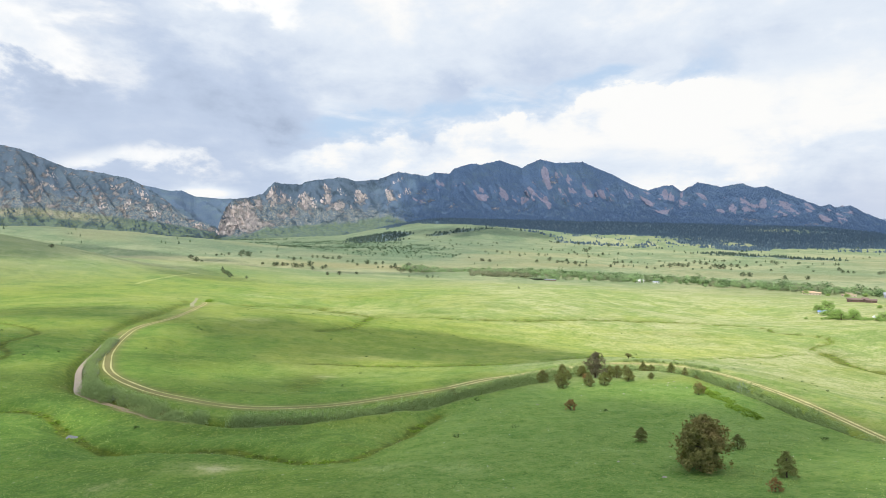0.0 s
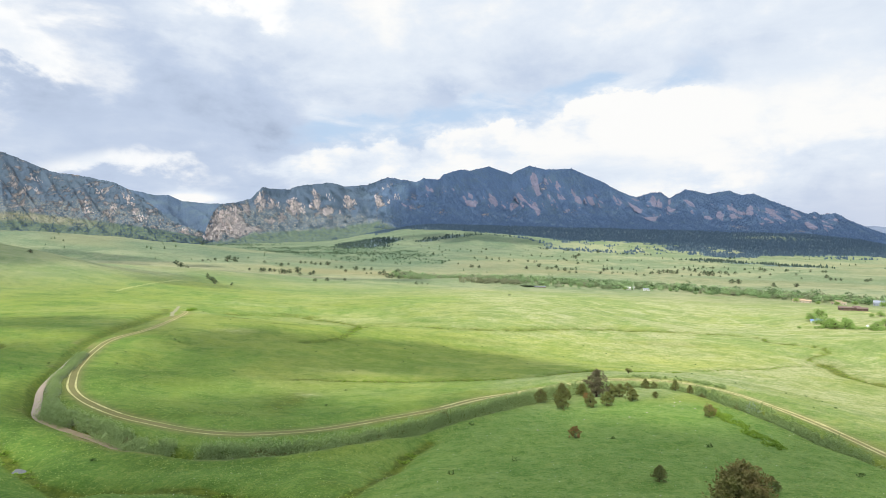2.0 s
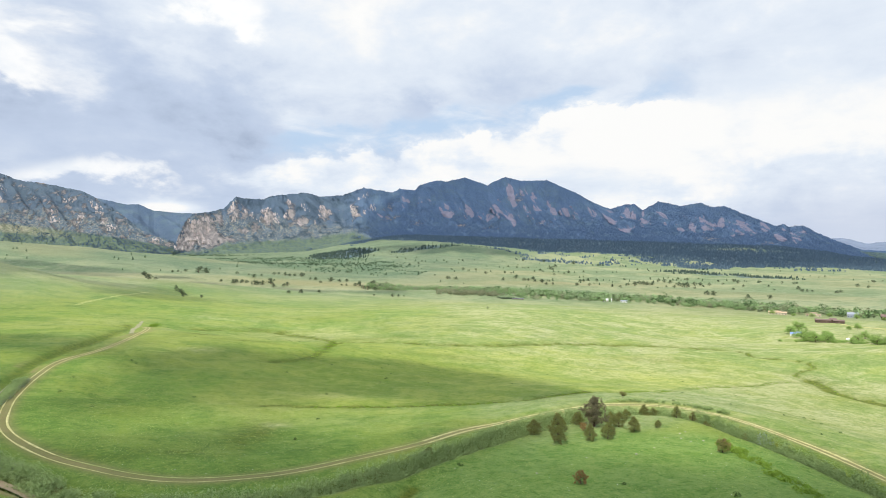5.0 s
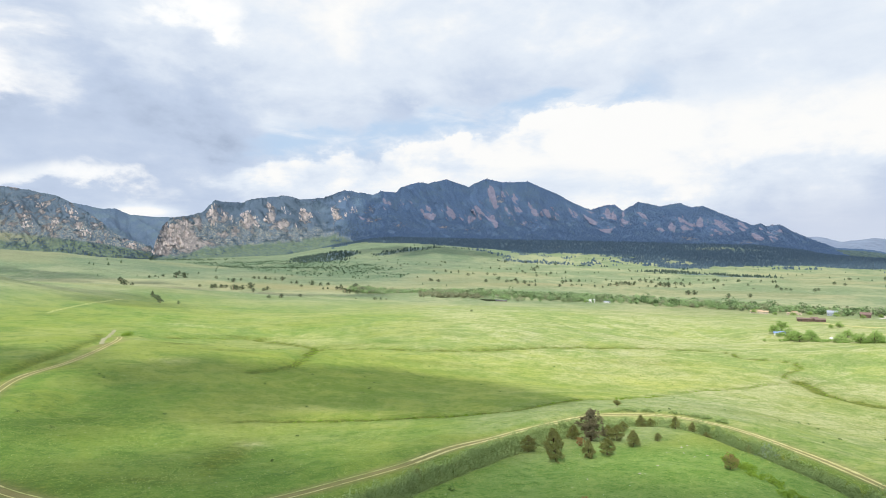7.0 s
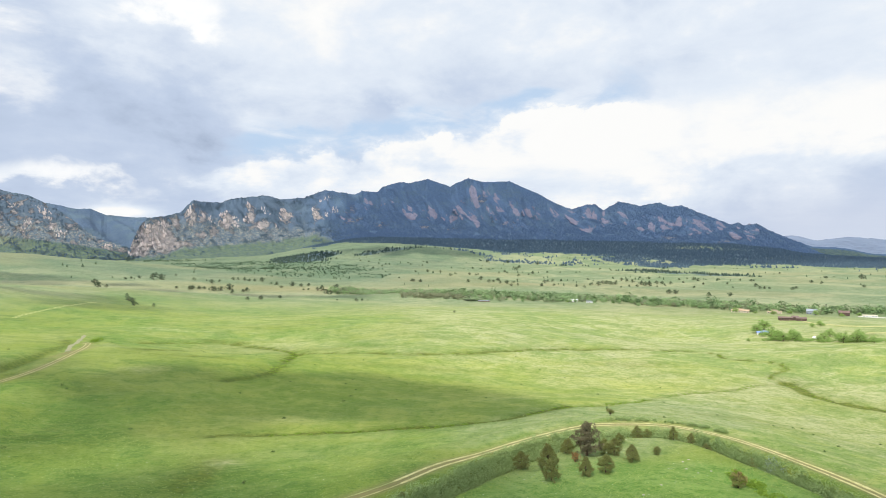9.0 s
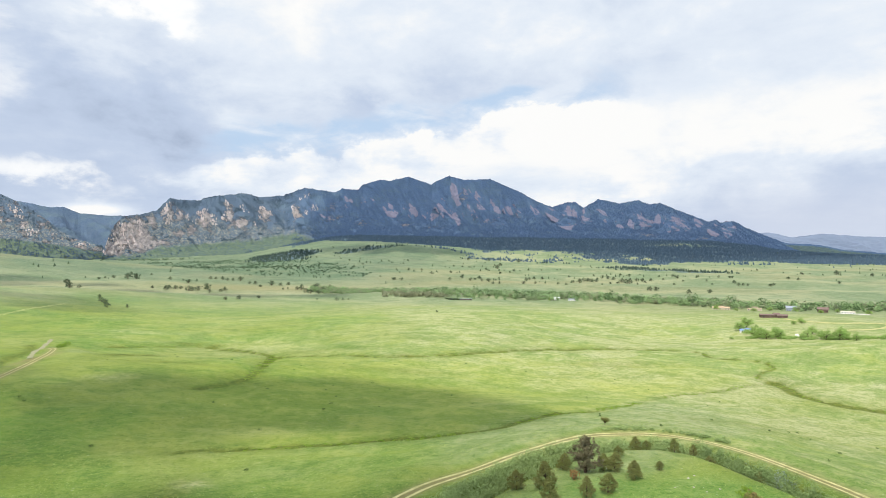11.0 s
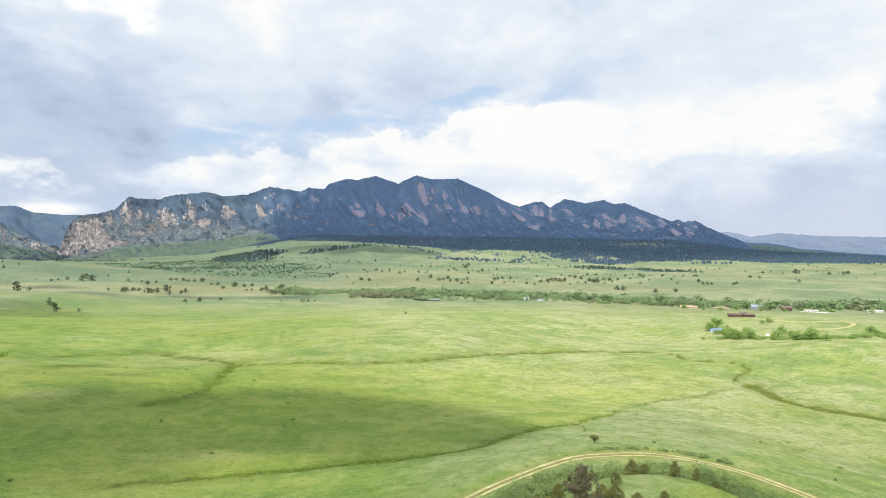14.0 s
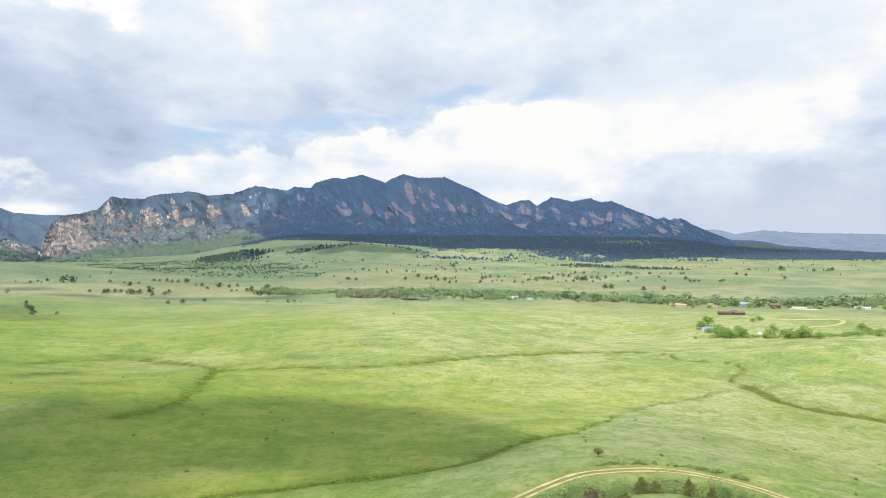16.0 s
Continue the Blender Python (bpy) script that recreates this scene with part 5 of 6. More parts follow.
def along(line, count, near, far, seed, s0=0.0, s1=1.0):
    """Places beside a line, from near to far to its side."""
    rng = np.random.RandomState(seed)
    i = (rng.uniform(s0, s1, count) * (len(line) - 2)).astype(int)
    t = line[i + 1, :2] - line[i, :2]
    t /= np.linalg.norm(t, axis=1)[:, None] + 1e-9
    side = np.stack([-t[:, 1], t[:, 0]], -1)
    return line[i, :2] + side * rng.uniform(near, far, (count, 1)) + t * rng.uniform(-0.7, 0.7, (count, 1))


bank = np.vstack([along(canal_line, 170, 1.1, 3.0, 31, 0.36, 0.48), along(canal_line, 1500, 0.2, 2.9, 49, 0.47, 0.74), along(canal_line, 760, -0.4, 2.1, 48, 0.74, 1.0)])
bank = bank[(bank[:, 0] < -34) | (bank[:, 0] > -29.5)]
bank = bank[ripple(bank[:, 0], bank[:, 1], 19, 33) + 0.5 * ripple(bank[:, 0], bank[:, 1], 6, 36) > np.where(bank[:, 0] < -34, -0.5, -2)]
thicket("willow_thicket", "dense grey-green willow thicket along the ditch", "willow shrubs", bank[bank[:, 0] < 57], 1.6, 0.85, 115, 0.10, M_WILLOW, 32)
thicket("willow_thicket", "dark olive willow strip along the ditch below the knoll", "willow shrubs", bank[bank[:, 0] >= 57], 2.3, 0.85, 150, 0.11, M_WILLOW_DARK, 39)
bank = along(canal_line, 230, 0.8, 3.2, 34, 0.36, 0.50)
thicket("silver_willow", "low silvery willow shrubs on the ditch bank", "willow shrubs", bank, 0.62, 0.65, 90, 0.10, M_GREYLEAF, 35)
thicket("sumac_patch", "low bright green sumac patch on the knoll", "sumac shrubs",
        along(curve_through([(50.0, 112), (49.0, 106), (47.8, 98), (46.2, 90), (45.0, 84), (44.4, 79)]), 80, -1.1, 1.1, 36), 0.4, 0.5, 80, 0.10, M_SUMAC, 37)
thicket("green_bush", "bright green bushes beside the track bend", "bushes", [(-113, 303), (-116, 309), (-121, 322), (-118, 312), (-112, 296)], 1.5, 1.7, 130, 0.22, M_SUMAC, 59)
outer = along(road_line, 60, -2.2, -3.4, 46, 0.245, 0.285)
thicket("roadside_shrubs", "low dark shrubs on the outer edge of the track", "shrubs", outer, 0.7, 0.5, 70, 0.10, M_WILLOW, 47)
thicket("silver_bush", "pale silver-leaved bush by the ditch", "bush", [(59.6, 119.0), (60.2, 117.9), (60.0, 116.6), (60.7, 118.6)], 1.9, 1.1, 330, 0.11, M_OLIVE, 38)
rng = np.random.RandomState(40)
tufts = np.column_stack([rng.uniform(-120, 130, 110), rng.uniform(70, 330, 110)])
tufts = tufts[nearest(road_line, tufts[:, 0], tufts[:, 1])[0] > 4]
thicket("meadow_scrub", "scattered low dark scrub in the meadow", "scrub", tufts, 0.42, 0.45, 40, 0.10, M_SCRUB, 41)
swale_plants = np.vstack([along(line, int(5.0 * len(line)), -0.45 * w, 0.45 * w, 43 + i) for i, (d, w, g, line) in enumerate(swale_lines[1:8])])
swale_plants = swale_plants[ripple(swale_plants[:, 0], swale_plants[:, 1], 40, 44) > -0.1]
thicket("rushes", "dark green rushes in the wet swales", "rushes", swale_plants, 0.22, 0.45, 26, 0.10, M_SUMAC, 45)

# grass tufts that stand out of the turf, and pale flower heads
gr = np.random.RandomState(90)
gx, gy = gr.uniform(-70, 75, 60000), gr.uniform(28, 170, 60000)
gd = nearest(road_line, gx, gy)[0]
ok = (gd > 2.2) & (ripple(gx, gy, 14, 91) + 0.7 * ripple(gx, gy, 5, 92) > gr.uniform(-0.5, 1.0, 60000))
gx, gy = gx[ok], gy[ok]
root = np.column_stack([gx, gy, heights(gx, gy) - 0.02])
lying, flat = leaves(gr, np.repeat(root, 2, 0) + gr.normal(0, 0.1, (2 * len(root), 3)) * (1, 1, 0) + gr.uniform(0.05, 0.16, (2 * len(root), 1)) * (0, 0, 1), 0.06, 2.0)
upright = sprays(gr, root, np.tile((0.0, 0.0, 1.0), (len(root), 1)), 3, 0.11, 0.03, 0.5)
blades = join([upright, (lying, np.vstack([flat[:, [0, 1, 2]], flat[:, [0, 2, 3]]]))])
tagged(new("grass_tufts", bulk_mesh("grass_tufts", *blades, M_BLADES)), "pale green grass tufts all over the meadow", "grass", kind="stuff")
fx, fy = gr.uniform(-40, 64, 420), gr.uniform(35, 130, 420)
blooms = np.column_stack([fx, fy, heights(fx, fy) + 0.12])
tagged(new("wildflowers", bulk_mesh("wildflowers", *leaves(gr, blooms, 0.055, 1.5), M_FLOWER)), "tiny pale flower heads dotted over the knoll", "flowers", kind="stuff")

# ---- trees of the plain ----
far_pine = make_pine("small dark pine standing alone on the far plain", 5.2, 4.2, egg, 240, 50, M_PLAINPINE, 0.01, "scattered pines on the plain", limbs=20, coarse=2.0)
far_round = make_pine("round dark pine standing on the far plain", 4.6, 4.8, dome, 240, 51, M_PLAINPINE, 0.01, "scattered pines on the plain", limbs=20, coarse=2.0)
set_down(far_pine, -233, 655), set_down(far_round, -213, 613, 0, 1.1)
rng = random.Random(7)
VALLEY_PINES = [(-433, 1060, 1.6), (-310, 776, 1.4), (-382, 978, 1.1), (-222, 629, 0.9), (-196, 572, 0.9), (-188, 594, 0.6), (-434, 1184, 0.9), (-432, 1207, 0.9), (-423, 1221, 1.1), (-394, 1208, 2.4), (-417, 1292, 1.4), (-381, 1211, 2.2), (-384, 1308, 0.9), (-324, 1214, 1.3), (-300, 1207, 0.8), (-276, 1149, 1.4), (-273, 1194, 1.0), (-262, 1252, 1.3), (-254, 1258, 1.1), (-240, 1251, 1.5), (-229, 1241, 1.1), (-220, 1246, 1.1), (-207, 1251, 1.7), (-179, 1180, 1.0), (-167, 1168, 1.4), (-138, 1157, 1.8), (-122, 1158, 1.2), (-110, 1169, 1.2), (-287, 1056, 1.5), (-285, 1064, 1.3), (-276, 1068, 1.3)]
MEADOW_EDGE_PINES = [(-268, 1068, 1.1), (-252, 1052, 1.8), (-247, 1052, 1.6), (-240, 1061, 1.5), (-230, 1077, 2.1), (-215, 1028, 1.2), (-203, 1051, 1.1), (-199, 1062, 1.5), (-309, 1062, 0.9), (-152, 1116, 1.0), (-111, 1090, 0.7), (-104, 1098, 0.7), (-88, 1094, 1.3), (-81, 1092, 2.0), (-71, 1058, 1.6), (-63, 1033, 1.7), (-60, 1094, 1.9), (-50, 1022, 1.2), (-59, 1158, 1.4), (-44, 1072, 1.5), (-40, 1096, 1.3), (-139, 755, 0.8), (-126, 764, 1.0), (-109, 798, 0.8), (-39, 779, 0.5), (-16, 776, 0.9), (-9, 796, 0.7), (-2, 804, 0.5), (71, 543, 0.4)]
PLAIN_PINES = [(508, 1019, 1.6), (516, 1013, 1.6), (541, 953, 1.5), (572, 944, 1.3), (761, 1159, 1.4), (723, 1090, 1.1), (734, 1092, 1.1), (743, 1092, 0.9), (785, 1084, 1.2), (801, 1096, 1.2), (955, 1466, 1.2), (940, 1233, 1.3), (927, 1187, 1.3), (1139, 1325, 2.4), (940, 1094, 1.2), (1150, 1237, 1.5), (1183, 1231, 1.8), (1229, 1265, 1.8), (623, 1144, 0.9), (680, 1209, 1.0), (724, 1308, 1.5), (731, 1339, 1.6), (732, 1208, 1.0), (688, 1120, 0.7), (782, 1321, 1.1), (854, 1477, 1.5), (672, 1274, 1.0), (702, 1349, 1.0), (587, 1191, 1.1), (552, 1153, 0.9)]
CREEK_PINES = [(553, 1188, 2.2), (548, 1194, 2.0), (552, 1221, 1.8), (591, 1235, 1.6), (601, 1230, 1.4), (558, 1275, 1.7), (556, 1300, 1.5), (550, 1315, 1.5), (501, 1232, 1.4), (491, 1231, 1.6), (488, 1245, 1.6), (481, 1250, 1.8), (455, 1207, 2.0), (452, 1233, 1.1), (507, 1178, 0.9), (524, 1179, 1.1), (614, 1218, 1.4), (416, 1324, 1.4), (396, 1323, 1.4), (383, 1314, 1.4), (373, 1305, 1.4), (325, 1159, 1.2), (357, 1185, 1.1), (396, 1166, 1.1), (405, 1148, 1.0), (414, 1550, 1.4), (347, 1545, 1.1), (399, 1665, 2.1), (446, 1822, 1.9), (326, 1547, 1.1)]
HILL_PINES = [(348, 1582, 1.4), (428, 1817, 1.3), (362, 1487, 1.3), (475, 1625, 1.2), (234, 1310, 1.6), (242, 1253, 1.5), (254, 1269, 1.1), (270, 1298, 1.4), (256, 1211, 1.3), (269, 1211, 1.5), (268, 1168, 1.0), (282, 1174, 1.0), (244, 1347, 1.2), (178, 1561, 1.1), (185, 1422, 1.5), (200, 1260, 1.3), (86, 1275, 1.3), (90, 1274, 1.1), (103, 1265, 1.3), (63, 1329, 0.9), (113, 1527, 1.1), (174, 1879, 1.3), (35, 1719, 1.2), (36, 1388, 1.0), (294, 1760, 1.2), (388, 2014, 1.8), (458, 2021, 1.8), (554, 2002, 2.2)]
for x, y, s in VALLEY_PINES + MEADOW_EDGE_PINES + PLAIN_PINES + CREEK_PINES + HILL_PINES + [(-470, 560, .8), (-330, 520, .7), (-500, 520, .8)]:
    copy_thing(rng.choice((far_pine, far_round)), pose(x, y, height(x, y), 0, 0, rng.uniform(0, 360)) @ Matrix.Diagonal((1.3 * s, 1.3 * s, 0.95 * s, 1)))


def scatter(count, area, keep, low, high):
    """Single pines spread over an area: x0, x1, y0, y1."""
    made = 0
    while made < count:
        x, y = rng.uniform(area[0], area[1]), rng.uniform(area[2], area[3])
        if not keep(x, y):
            continue
        s = rng.uniform(low, high)
        copy_thing(rng.choice((far_pine, far_round)), pose(x, y, height(x, y), 0, 0, rng.uniform(0, 360)) @ Matrix.Diagonal((1.2 * s, 1.2 * s, s * rng.uniform(0.8, 1.1), 1)))
        made += 1


def clumped(size, seed, above):
    return lambda x, y: ripple(np.array([x]), np.array([y]), size, seed)[0] > above


scatter(26, (250, 1150, 1250, 1800), clumped(240, 2, 0.35), 0.7, 1.2)
scatter(22, (-300, 420, 1450, 2050), clumped(200, 3, 0.3), 0.8, 1.3)
scatter(12, (-1300, -500, 800, 1900), clumped(150, 5, 0.3), 0.9, 1.5)


def forest(name, label, x, y, z, low, high, mat, seed, slim=0.30):
    """Far conifers, many thousands, as one mass: two stacked cones each."""
    rng = np.random.RandomState(seed)
    n = len(x)
    tall = rng.uniform(low, high, n)
    wide = tall * slim * rng.uniform(0.8, 1.25, n)
    turn = rng.uniform(0, 6.28, n)
    sides = 3
    a = turn[:, None] + np.arange(sides) * 2 * math.pi / sides
    verts, faces = [], []
    for b, t, w in ((-0.05, 0.72, 1.0), (0.38, 1.0, 0.66)):
        ring = np.stack([x[:, None] + np.cos(a) * (wide * w)[:, None], y[:, None] + np.sin(a) * (wide * w)[:, None], np.repeat((z + tall * b)[:, None], sides, 1)], -1)
        tip = np.stack([x, y, z + tall * t], -1)[:, None]
        verts.append(np.concatenate([ring, tip], 1).reshape(-1, 3))
        k = np.arange(n)[:, None, None] * (sides + 1) + len(faces) * n * (sides + 1)
        f = np.array([[i, (i + 1) % sides, sides] for i in range(sides)])[None]
        faces.append((k + f).reshape(-1, 3))
    me = bulk_mesh(name, np.vstack(verts), np.vstack(faces), mat)
    return tagged(new(name, me), label, "forest", kind="stuff")


def plain_woods(count, seed):
    rng = np.random.RandomState(seed)
    az, r = np.radians(rng.uniform(-42, 56, count)), np.sqrt(rng.uniform(1750 ** 2, 3900 ** 2, count))
    x, y = r * np.sin(az), r * np.cos(az)
    keep = (woods_at(x, y) > rng.uniform(0.15, 1.0, count))
    return x[keep], y[keep]


wx, wy = plain_woods(120000, 61)
low_wood = np.hypot(wx, wy) < np.where(wx > 300, 2080, 2600)
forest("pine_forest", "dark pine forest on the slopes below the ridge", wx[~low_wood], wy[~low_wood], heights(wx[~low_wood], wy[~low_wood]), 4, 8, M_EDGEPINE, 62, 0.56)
forest("pine_wood", "dark green strips of pine wood on the grassy hills", wx[low_wood], wy[low_wood], heights(wx[low_wood], wy[low_wood]), 4, 8, M_HILLPINE, 88, 0.5)


def ridge_woods(ridge, count, seed, dense):
    rng = np.random.RandomState(seed)
    a = rng.uniform(ridge.sky[0, 0] + 0.3, ridge.sky[-1, 0] - 0.3, count)
    v = rng.uniform(0.0, 1.0, count) ** 1.35
    p = ridge.at(a, v)
    rock, green, pale, tan = ridge.zones(a, rise_of(p))
    keep = (ripple(a * 62, v * 600, 120, seed) + 0.6 * ripple(a * 62, v * 600, 45, seed + 1) + np.interp(a, *dense) - 0.9 * rock - (0.4 if ridge is left_ridge else 1.0) * green - 0.55 * pale > rng.uniform(-0.6, 0.6, count))
    if ridge is main_ridge:
        # few trees find a hold on the bare slabs
        for a0, e0, a1, e1, half in CANYON_CLIFFS + MIDDLE_SLABS + EAST_FINS:
            long = math.hypot(a0 - a1, e0 - e1)
            da, de = a - a1, rise_of(p) - e1
            f, s = (da * (a0 - a1) + de * (e0 - e1)) / long ** 2, (da * (e0 - e1) - de * (a0 - a1)) / long
            keep &= ~((f > 0) & (f < 1) & (np.abs(s) < half * 0.9) & (rng.uniform(0, 1, count) > 0.15))
    return p[keep].T


brush_rng = np.random.RandomState(72)
bx, by = brush_rng.uniform(-800, 120, 6500), brush_rng.uniform(1250, 2500, 6500)
ok = brush_at(bx, by) > brush_rng.uniform(0.1, 1.0, 6500)
brush_at_foot = bx[ok], by[ok]
lone = np.random.RandomState(69)
lx, ly = lone.uniform(-1300, 1900, 2600), lone.uniform(1150, 2300, 2600)
ok = (ripple(lx, ly, 240, 2) + 0.5 * ripple(lx, ly, 90, 8) > lone.uniform(0.1, 1.3, 2600)) & (np.hypot(lx, ly) > 1150)
forest("scattered_pines", "many small pines dotted over the far plain", lx[ok], ly[ok], heights(lx[ok], ly[ok]), 3.5, 6.5, M_PLAINPINE, 70, 0.38)
rx, ry, rz = ridge_woods(main_ridge, 110000, 64, ([-21, -12, -6, 0, 40], [0.15, 0.15, 0.35, 0.9, 0.8]))
# shaded east and sunlit west trees get different haze-painted needle colours
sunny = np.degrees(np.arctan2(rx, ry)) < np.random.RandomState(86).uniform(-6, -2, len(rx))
forest("ridge_forest", "dark conifers over the shaded mountain ridge", rx[~sunny], ry[~sunny], rz[~sunny], 3.5, 6.5, M_HAZEPINE, 65, 0.46)
forest("ridge_forest", "haze-blued pines among the sunlit cliffs", rx[sunny], ry[sunny], rz[sunny], 3.5, 6.5, M_MIDPINE, 87, 0.46)
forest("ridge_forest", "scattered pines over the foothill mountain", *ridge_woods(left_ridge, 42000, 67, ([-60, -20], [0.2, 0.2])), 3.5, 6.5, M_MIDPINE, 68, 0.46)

# ---- river woods, farm and houses ----


def broadleaf_wood(name, label, x, y, low, high, per, mat, seed):
    rng = np.random.RandomState(seed)
    z = heights(x, y)
    n = len(x)
    tall = (low + (high - low) * rng.uniform(0, 1, n) ** 1.6)[:, None]
    d = rng.normal(0, 1, (n, per, 3))
    d /= np.linalg.norm(d, axis=2)[:, :, None]
    d *= rng.uniform(0.5, 1.0, (n, per, 1))
    d *= 1 + 0.28 * np.sin(d * 4 + rng.uniform(0, 6, (n, 1, 3)))
    p = np.stack([x[:, None] + d[:, :, 0] * tall * 0.55, y[:, None] + d[:, :, 1] * tall * 0.55, z[:, None] + tall * (0.55 + 0.48 * d[:, :, 2])], -1).reshape(-1, 3)
    return tagged(new(name, bulk_mesh(name, *leaves(rng, p, 0.9, 1.3), mat)), label, "trees", kind="stuff")


BELT = curve_through([(-55, 1095), (10, 1040), (90, 975), (190, 910), (300, 830), (370, 745), (430, 695), (500, 655), (600, 615), (760, 560), (950, 500)], 6)
for count, mat, name, label, seed in (
        (1500, M_COTTON, "cottonwood_belt", "fresh green cottonwood belt along the creek", 71), (520, M_GREYLEAF, "willow_belt", "pale grey-green willows among the creek trees", 74),
        (240, M_DRYLEAF, "bare_willow_belt", "tan half-bare willows among the creek trees", 77)):
    r71 = np.random.RandomState(seed)
    i = (r71.uniform(0, 1, count) ** 1.15 * (len(BELT) - 1)).astype(int)
    i = i[ripple(BELT[i, 0], BELT[i, 1], 70, 85) + r71.uniform(-1.4, 1.0, count) < 0.75]
    half = np.interp(i / len(BELT), [0, 0.12, 0.22, 0.34, 0.5, 1], [16, 44, 78, 62, 40, 30])
    spread = r71.uniform(-1, 1, (len(i), 2)) * half[:, None]
    broadleaf_wood(name, label, BELT[i, 0] + spread[:, 0], BELT[i, 1] + spread[:, 1], 3, 9.5, 64, mat, seed + 1)

broadleaf_wood("slope_brush", "blue-green oak brush at the foot of the mountain slopes", *brush_at_foot, 2.2, 5.0, 26, M_BRUSH, 73)
broadleaf_wood("canyon_trees", "dark trees at the mouth of the canyon", *np.random.RandomState(75).normal((-790, 2560), (95, 45), (150, 2)).T, 4, 9, 30, M_BRUSH, 76)
tan_at = np.random.RandomState(78).uniform(-1, 1, (90, 2)) * (42, 14) + (85, 862)
broadleaf_wood("bare_willow_belt", "pinkish tan bare willows at the meadow's edge", tan_at[:, 0], tan_at[:, 1] - 0.12 * (tan_at[:, 0] - 85), 3, 6.5, 60, M_DRYLEAF, 79)
more = np.random.RandomState(92)
more_at = (more.uniform(0.06, 0.36, 620) * (len(BELT) - 1)).astype(int)
more_xy = BELT[more_at, :2] + more.uniform(-1, 1, (620, 2)) * np.interp(more_at / len(BELT), [0.06, 0.2, 0.36], [30, 72, 40])[:, None]
broadleaf_wood("cottonwood_grove", "broad soft green cottonwood grove on the creek", more_xy[:, 0], more_xy[:, 1], 4, 9, 64, M_GROVE, 93)
dark_at = np.random.RandomState(80).randint(30, len(BELT) - 1, 170)
dark_xy = BELT[dark_at, :2] + np.random.RandomState(82).normal(0, 20, (170, 2))
broadleaf_wood("shady_belt", "taller dark green trees among the creek cottonwoods", dark_xy[:, 0], dark_xy[:, 1], 6, 12, 84, M_BELT_DARK, 83)

farm_tree = make_lone_tree("leafy green cottonwood beside the farmhouse", 8.0, 7.0, 257, 398, 80, M_FARMLEAF, "farm trees", True)
farm_rng = random.Random(81)
for x, y, s in ((271, 433, .8), (285, 445, 1.05), (254, 387, .9), (252, 379, .8), (258, 376, .75), (263, 384, .85), (344, 463, .8), (272, 370, .7), (276, 363, .75), (273, 356, .85), (279, 353, 1.1),
                (284, 356, 1.0), (281, 343, .65), (290, 387, .7), (268, 392, .7), (331, 455, .5), (338, 364, .7), (351, 381, .8), (304, 327, .6), (309, 345, .5), (318, 352, .5), (330, 350, .6), (240, 396, .3), (265, 365, .6), (262, 413, .55), (273, 414, .5), (418, 622, .8), (444, 632, .7), (383, 634, .8), (402, 628, .6), (458, 612, .8), (476, 598, .7), (497, 600, .6), (513, 578, .8), (545, 562, .8), (575, 560, .7), (255, 792, .8)):
    s *= 1.2 if y > 366 and x < 292 else 1.0
    copy_thing(farm_tree, pose(x, y, height(x, y), 0, 0, farm_rng.uniform(0, 360)) @ Matrix.Diagonal((s, s, s * farm_rng.uniform(0.7, 0.95), 1)))


hedge = curve_through([(250, 392), (262, 372), (276, 358), (292, 352), (312, 352), (335, 362), (360, 366), (400, 372)], 2)
thicket("farm_hedge", "bright green shrubs round the farm and along its ditch", "shrubs", along(hedge, 190, -5, 5, 83), 1.8, 1.7, 90, 0.30, M_FARMLEAF, 84)


def paint(name, colour):
    return material(name, plain(tuple(c * 0.86 for c in colour), colour, 0.9, 0.02), 0.7, 0.3)


M_CREAM, M_WHITE, M_BROWN, M_BLUE = paint("cream_stucco", (0.62, 0.54, 0.42)), paint("white_boards", (0.80, 0.80, 0.78)), paint("brown_boards", (0.13, 0.085, 0.068)), paint("blue_roof", (0.22, 0.32, 0.62))
M_RUSSET, M_SLATE, M_TAN = paint("russet_roof", (0.20, 0.135, 0.115)), paint("grey_roof", (0.33, 0.36, 0.42)), paint("tan_roof", (0.50, 0.36, 0.24))
M_STONE = material("field_stone", plain((0.32, 0.285, 0.24), (0.50, 0.455, 0.39), 5.0, 0.03))
M_GLASS = material("window_glass", plain((0.03, 0.04, 0.05), (0.05, 0.06, 0.07), 1.0, 0.0), 0.08, 0.5)


def box(bm, x0, x1, y0, y1, z0, z1):
    v = [bm.verts.new((x, y, z)) for z in (z0, z1) for x, y in ((x0, y0), (x1, y0), (x1, y1), (x0, y1))]
    for f in ((3, 2, 1, 0), (4, 5, 6, 7), (0, 1, 5, 4), (1, 2, 6, 5), (2, 3, 7, 6), (3, 0, 4, 7)):
        bm.faces.new([v[i] for i in f])


def shaped(name, mat, fill):
    bm = bmesh.new()
    fill(bm)
    me = bpy.data.meshes.new(name)
    bm.to_mesh(me), bm.free()
    me.materials.append(mat)
    return me


def gable(bm, x0, x1, y0, y1, z0, rise, over=0.5, thick=0.2):
    ym = (y0 + y1) / 2
    for low in (y0 - over, y1 + over):
        v = [bm.verts.new(p) for p in ((x0 - over, low, z0), (x1 + over, low, z0), (x1 + over, ym, z0 + rise), (x0 - over, ym, z0 + rise))]
        w = [bm.verts.new((a.co.x, a.co.y, a.co.z + thick)) for a in v]
        for f in ((v[0], v[1], v[2], v[3]), (w[3], w[2], w[1], w[0]), (v[0], v[1], w[1], w[0]), (v[1], v[2], w[2], w[1]), (v[3], v[0], w[0], w[3])):
            bm.faces.new(f)
    bmesh.ops.recalc_face_normals(bm, faces=bm.faces)


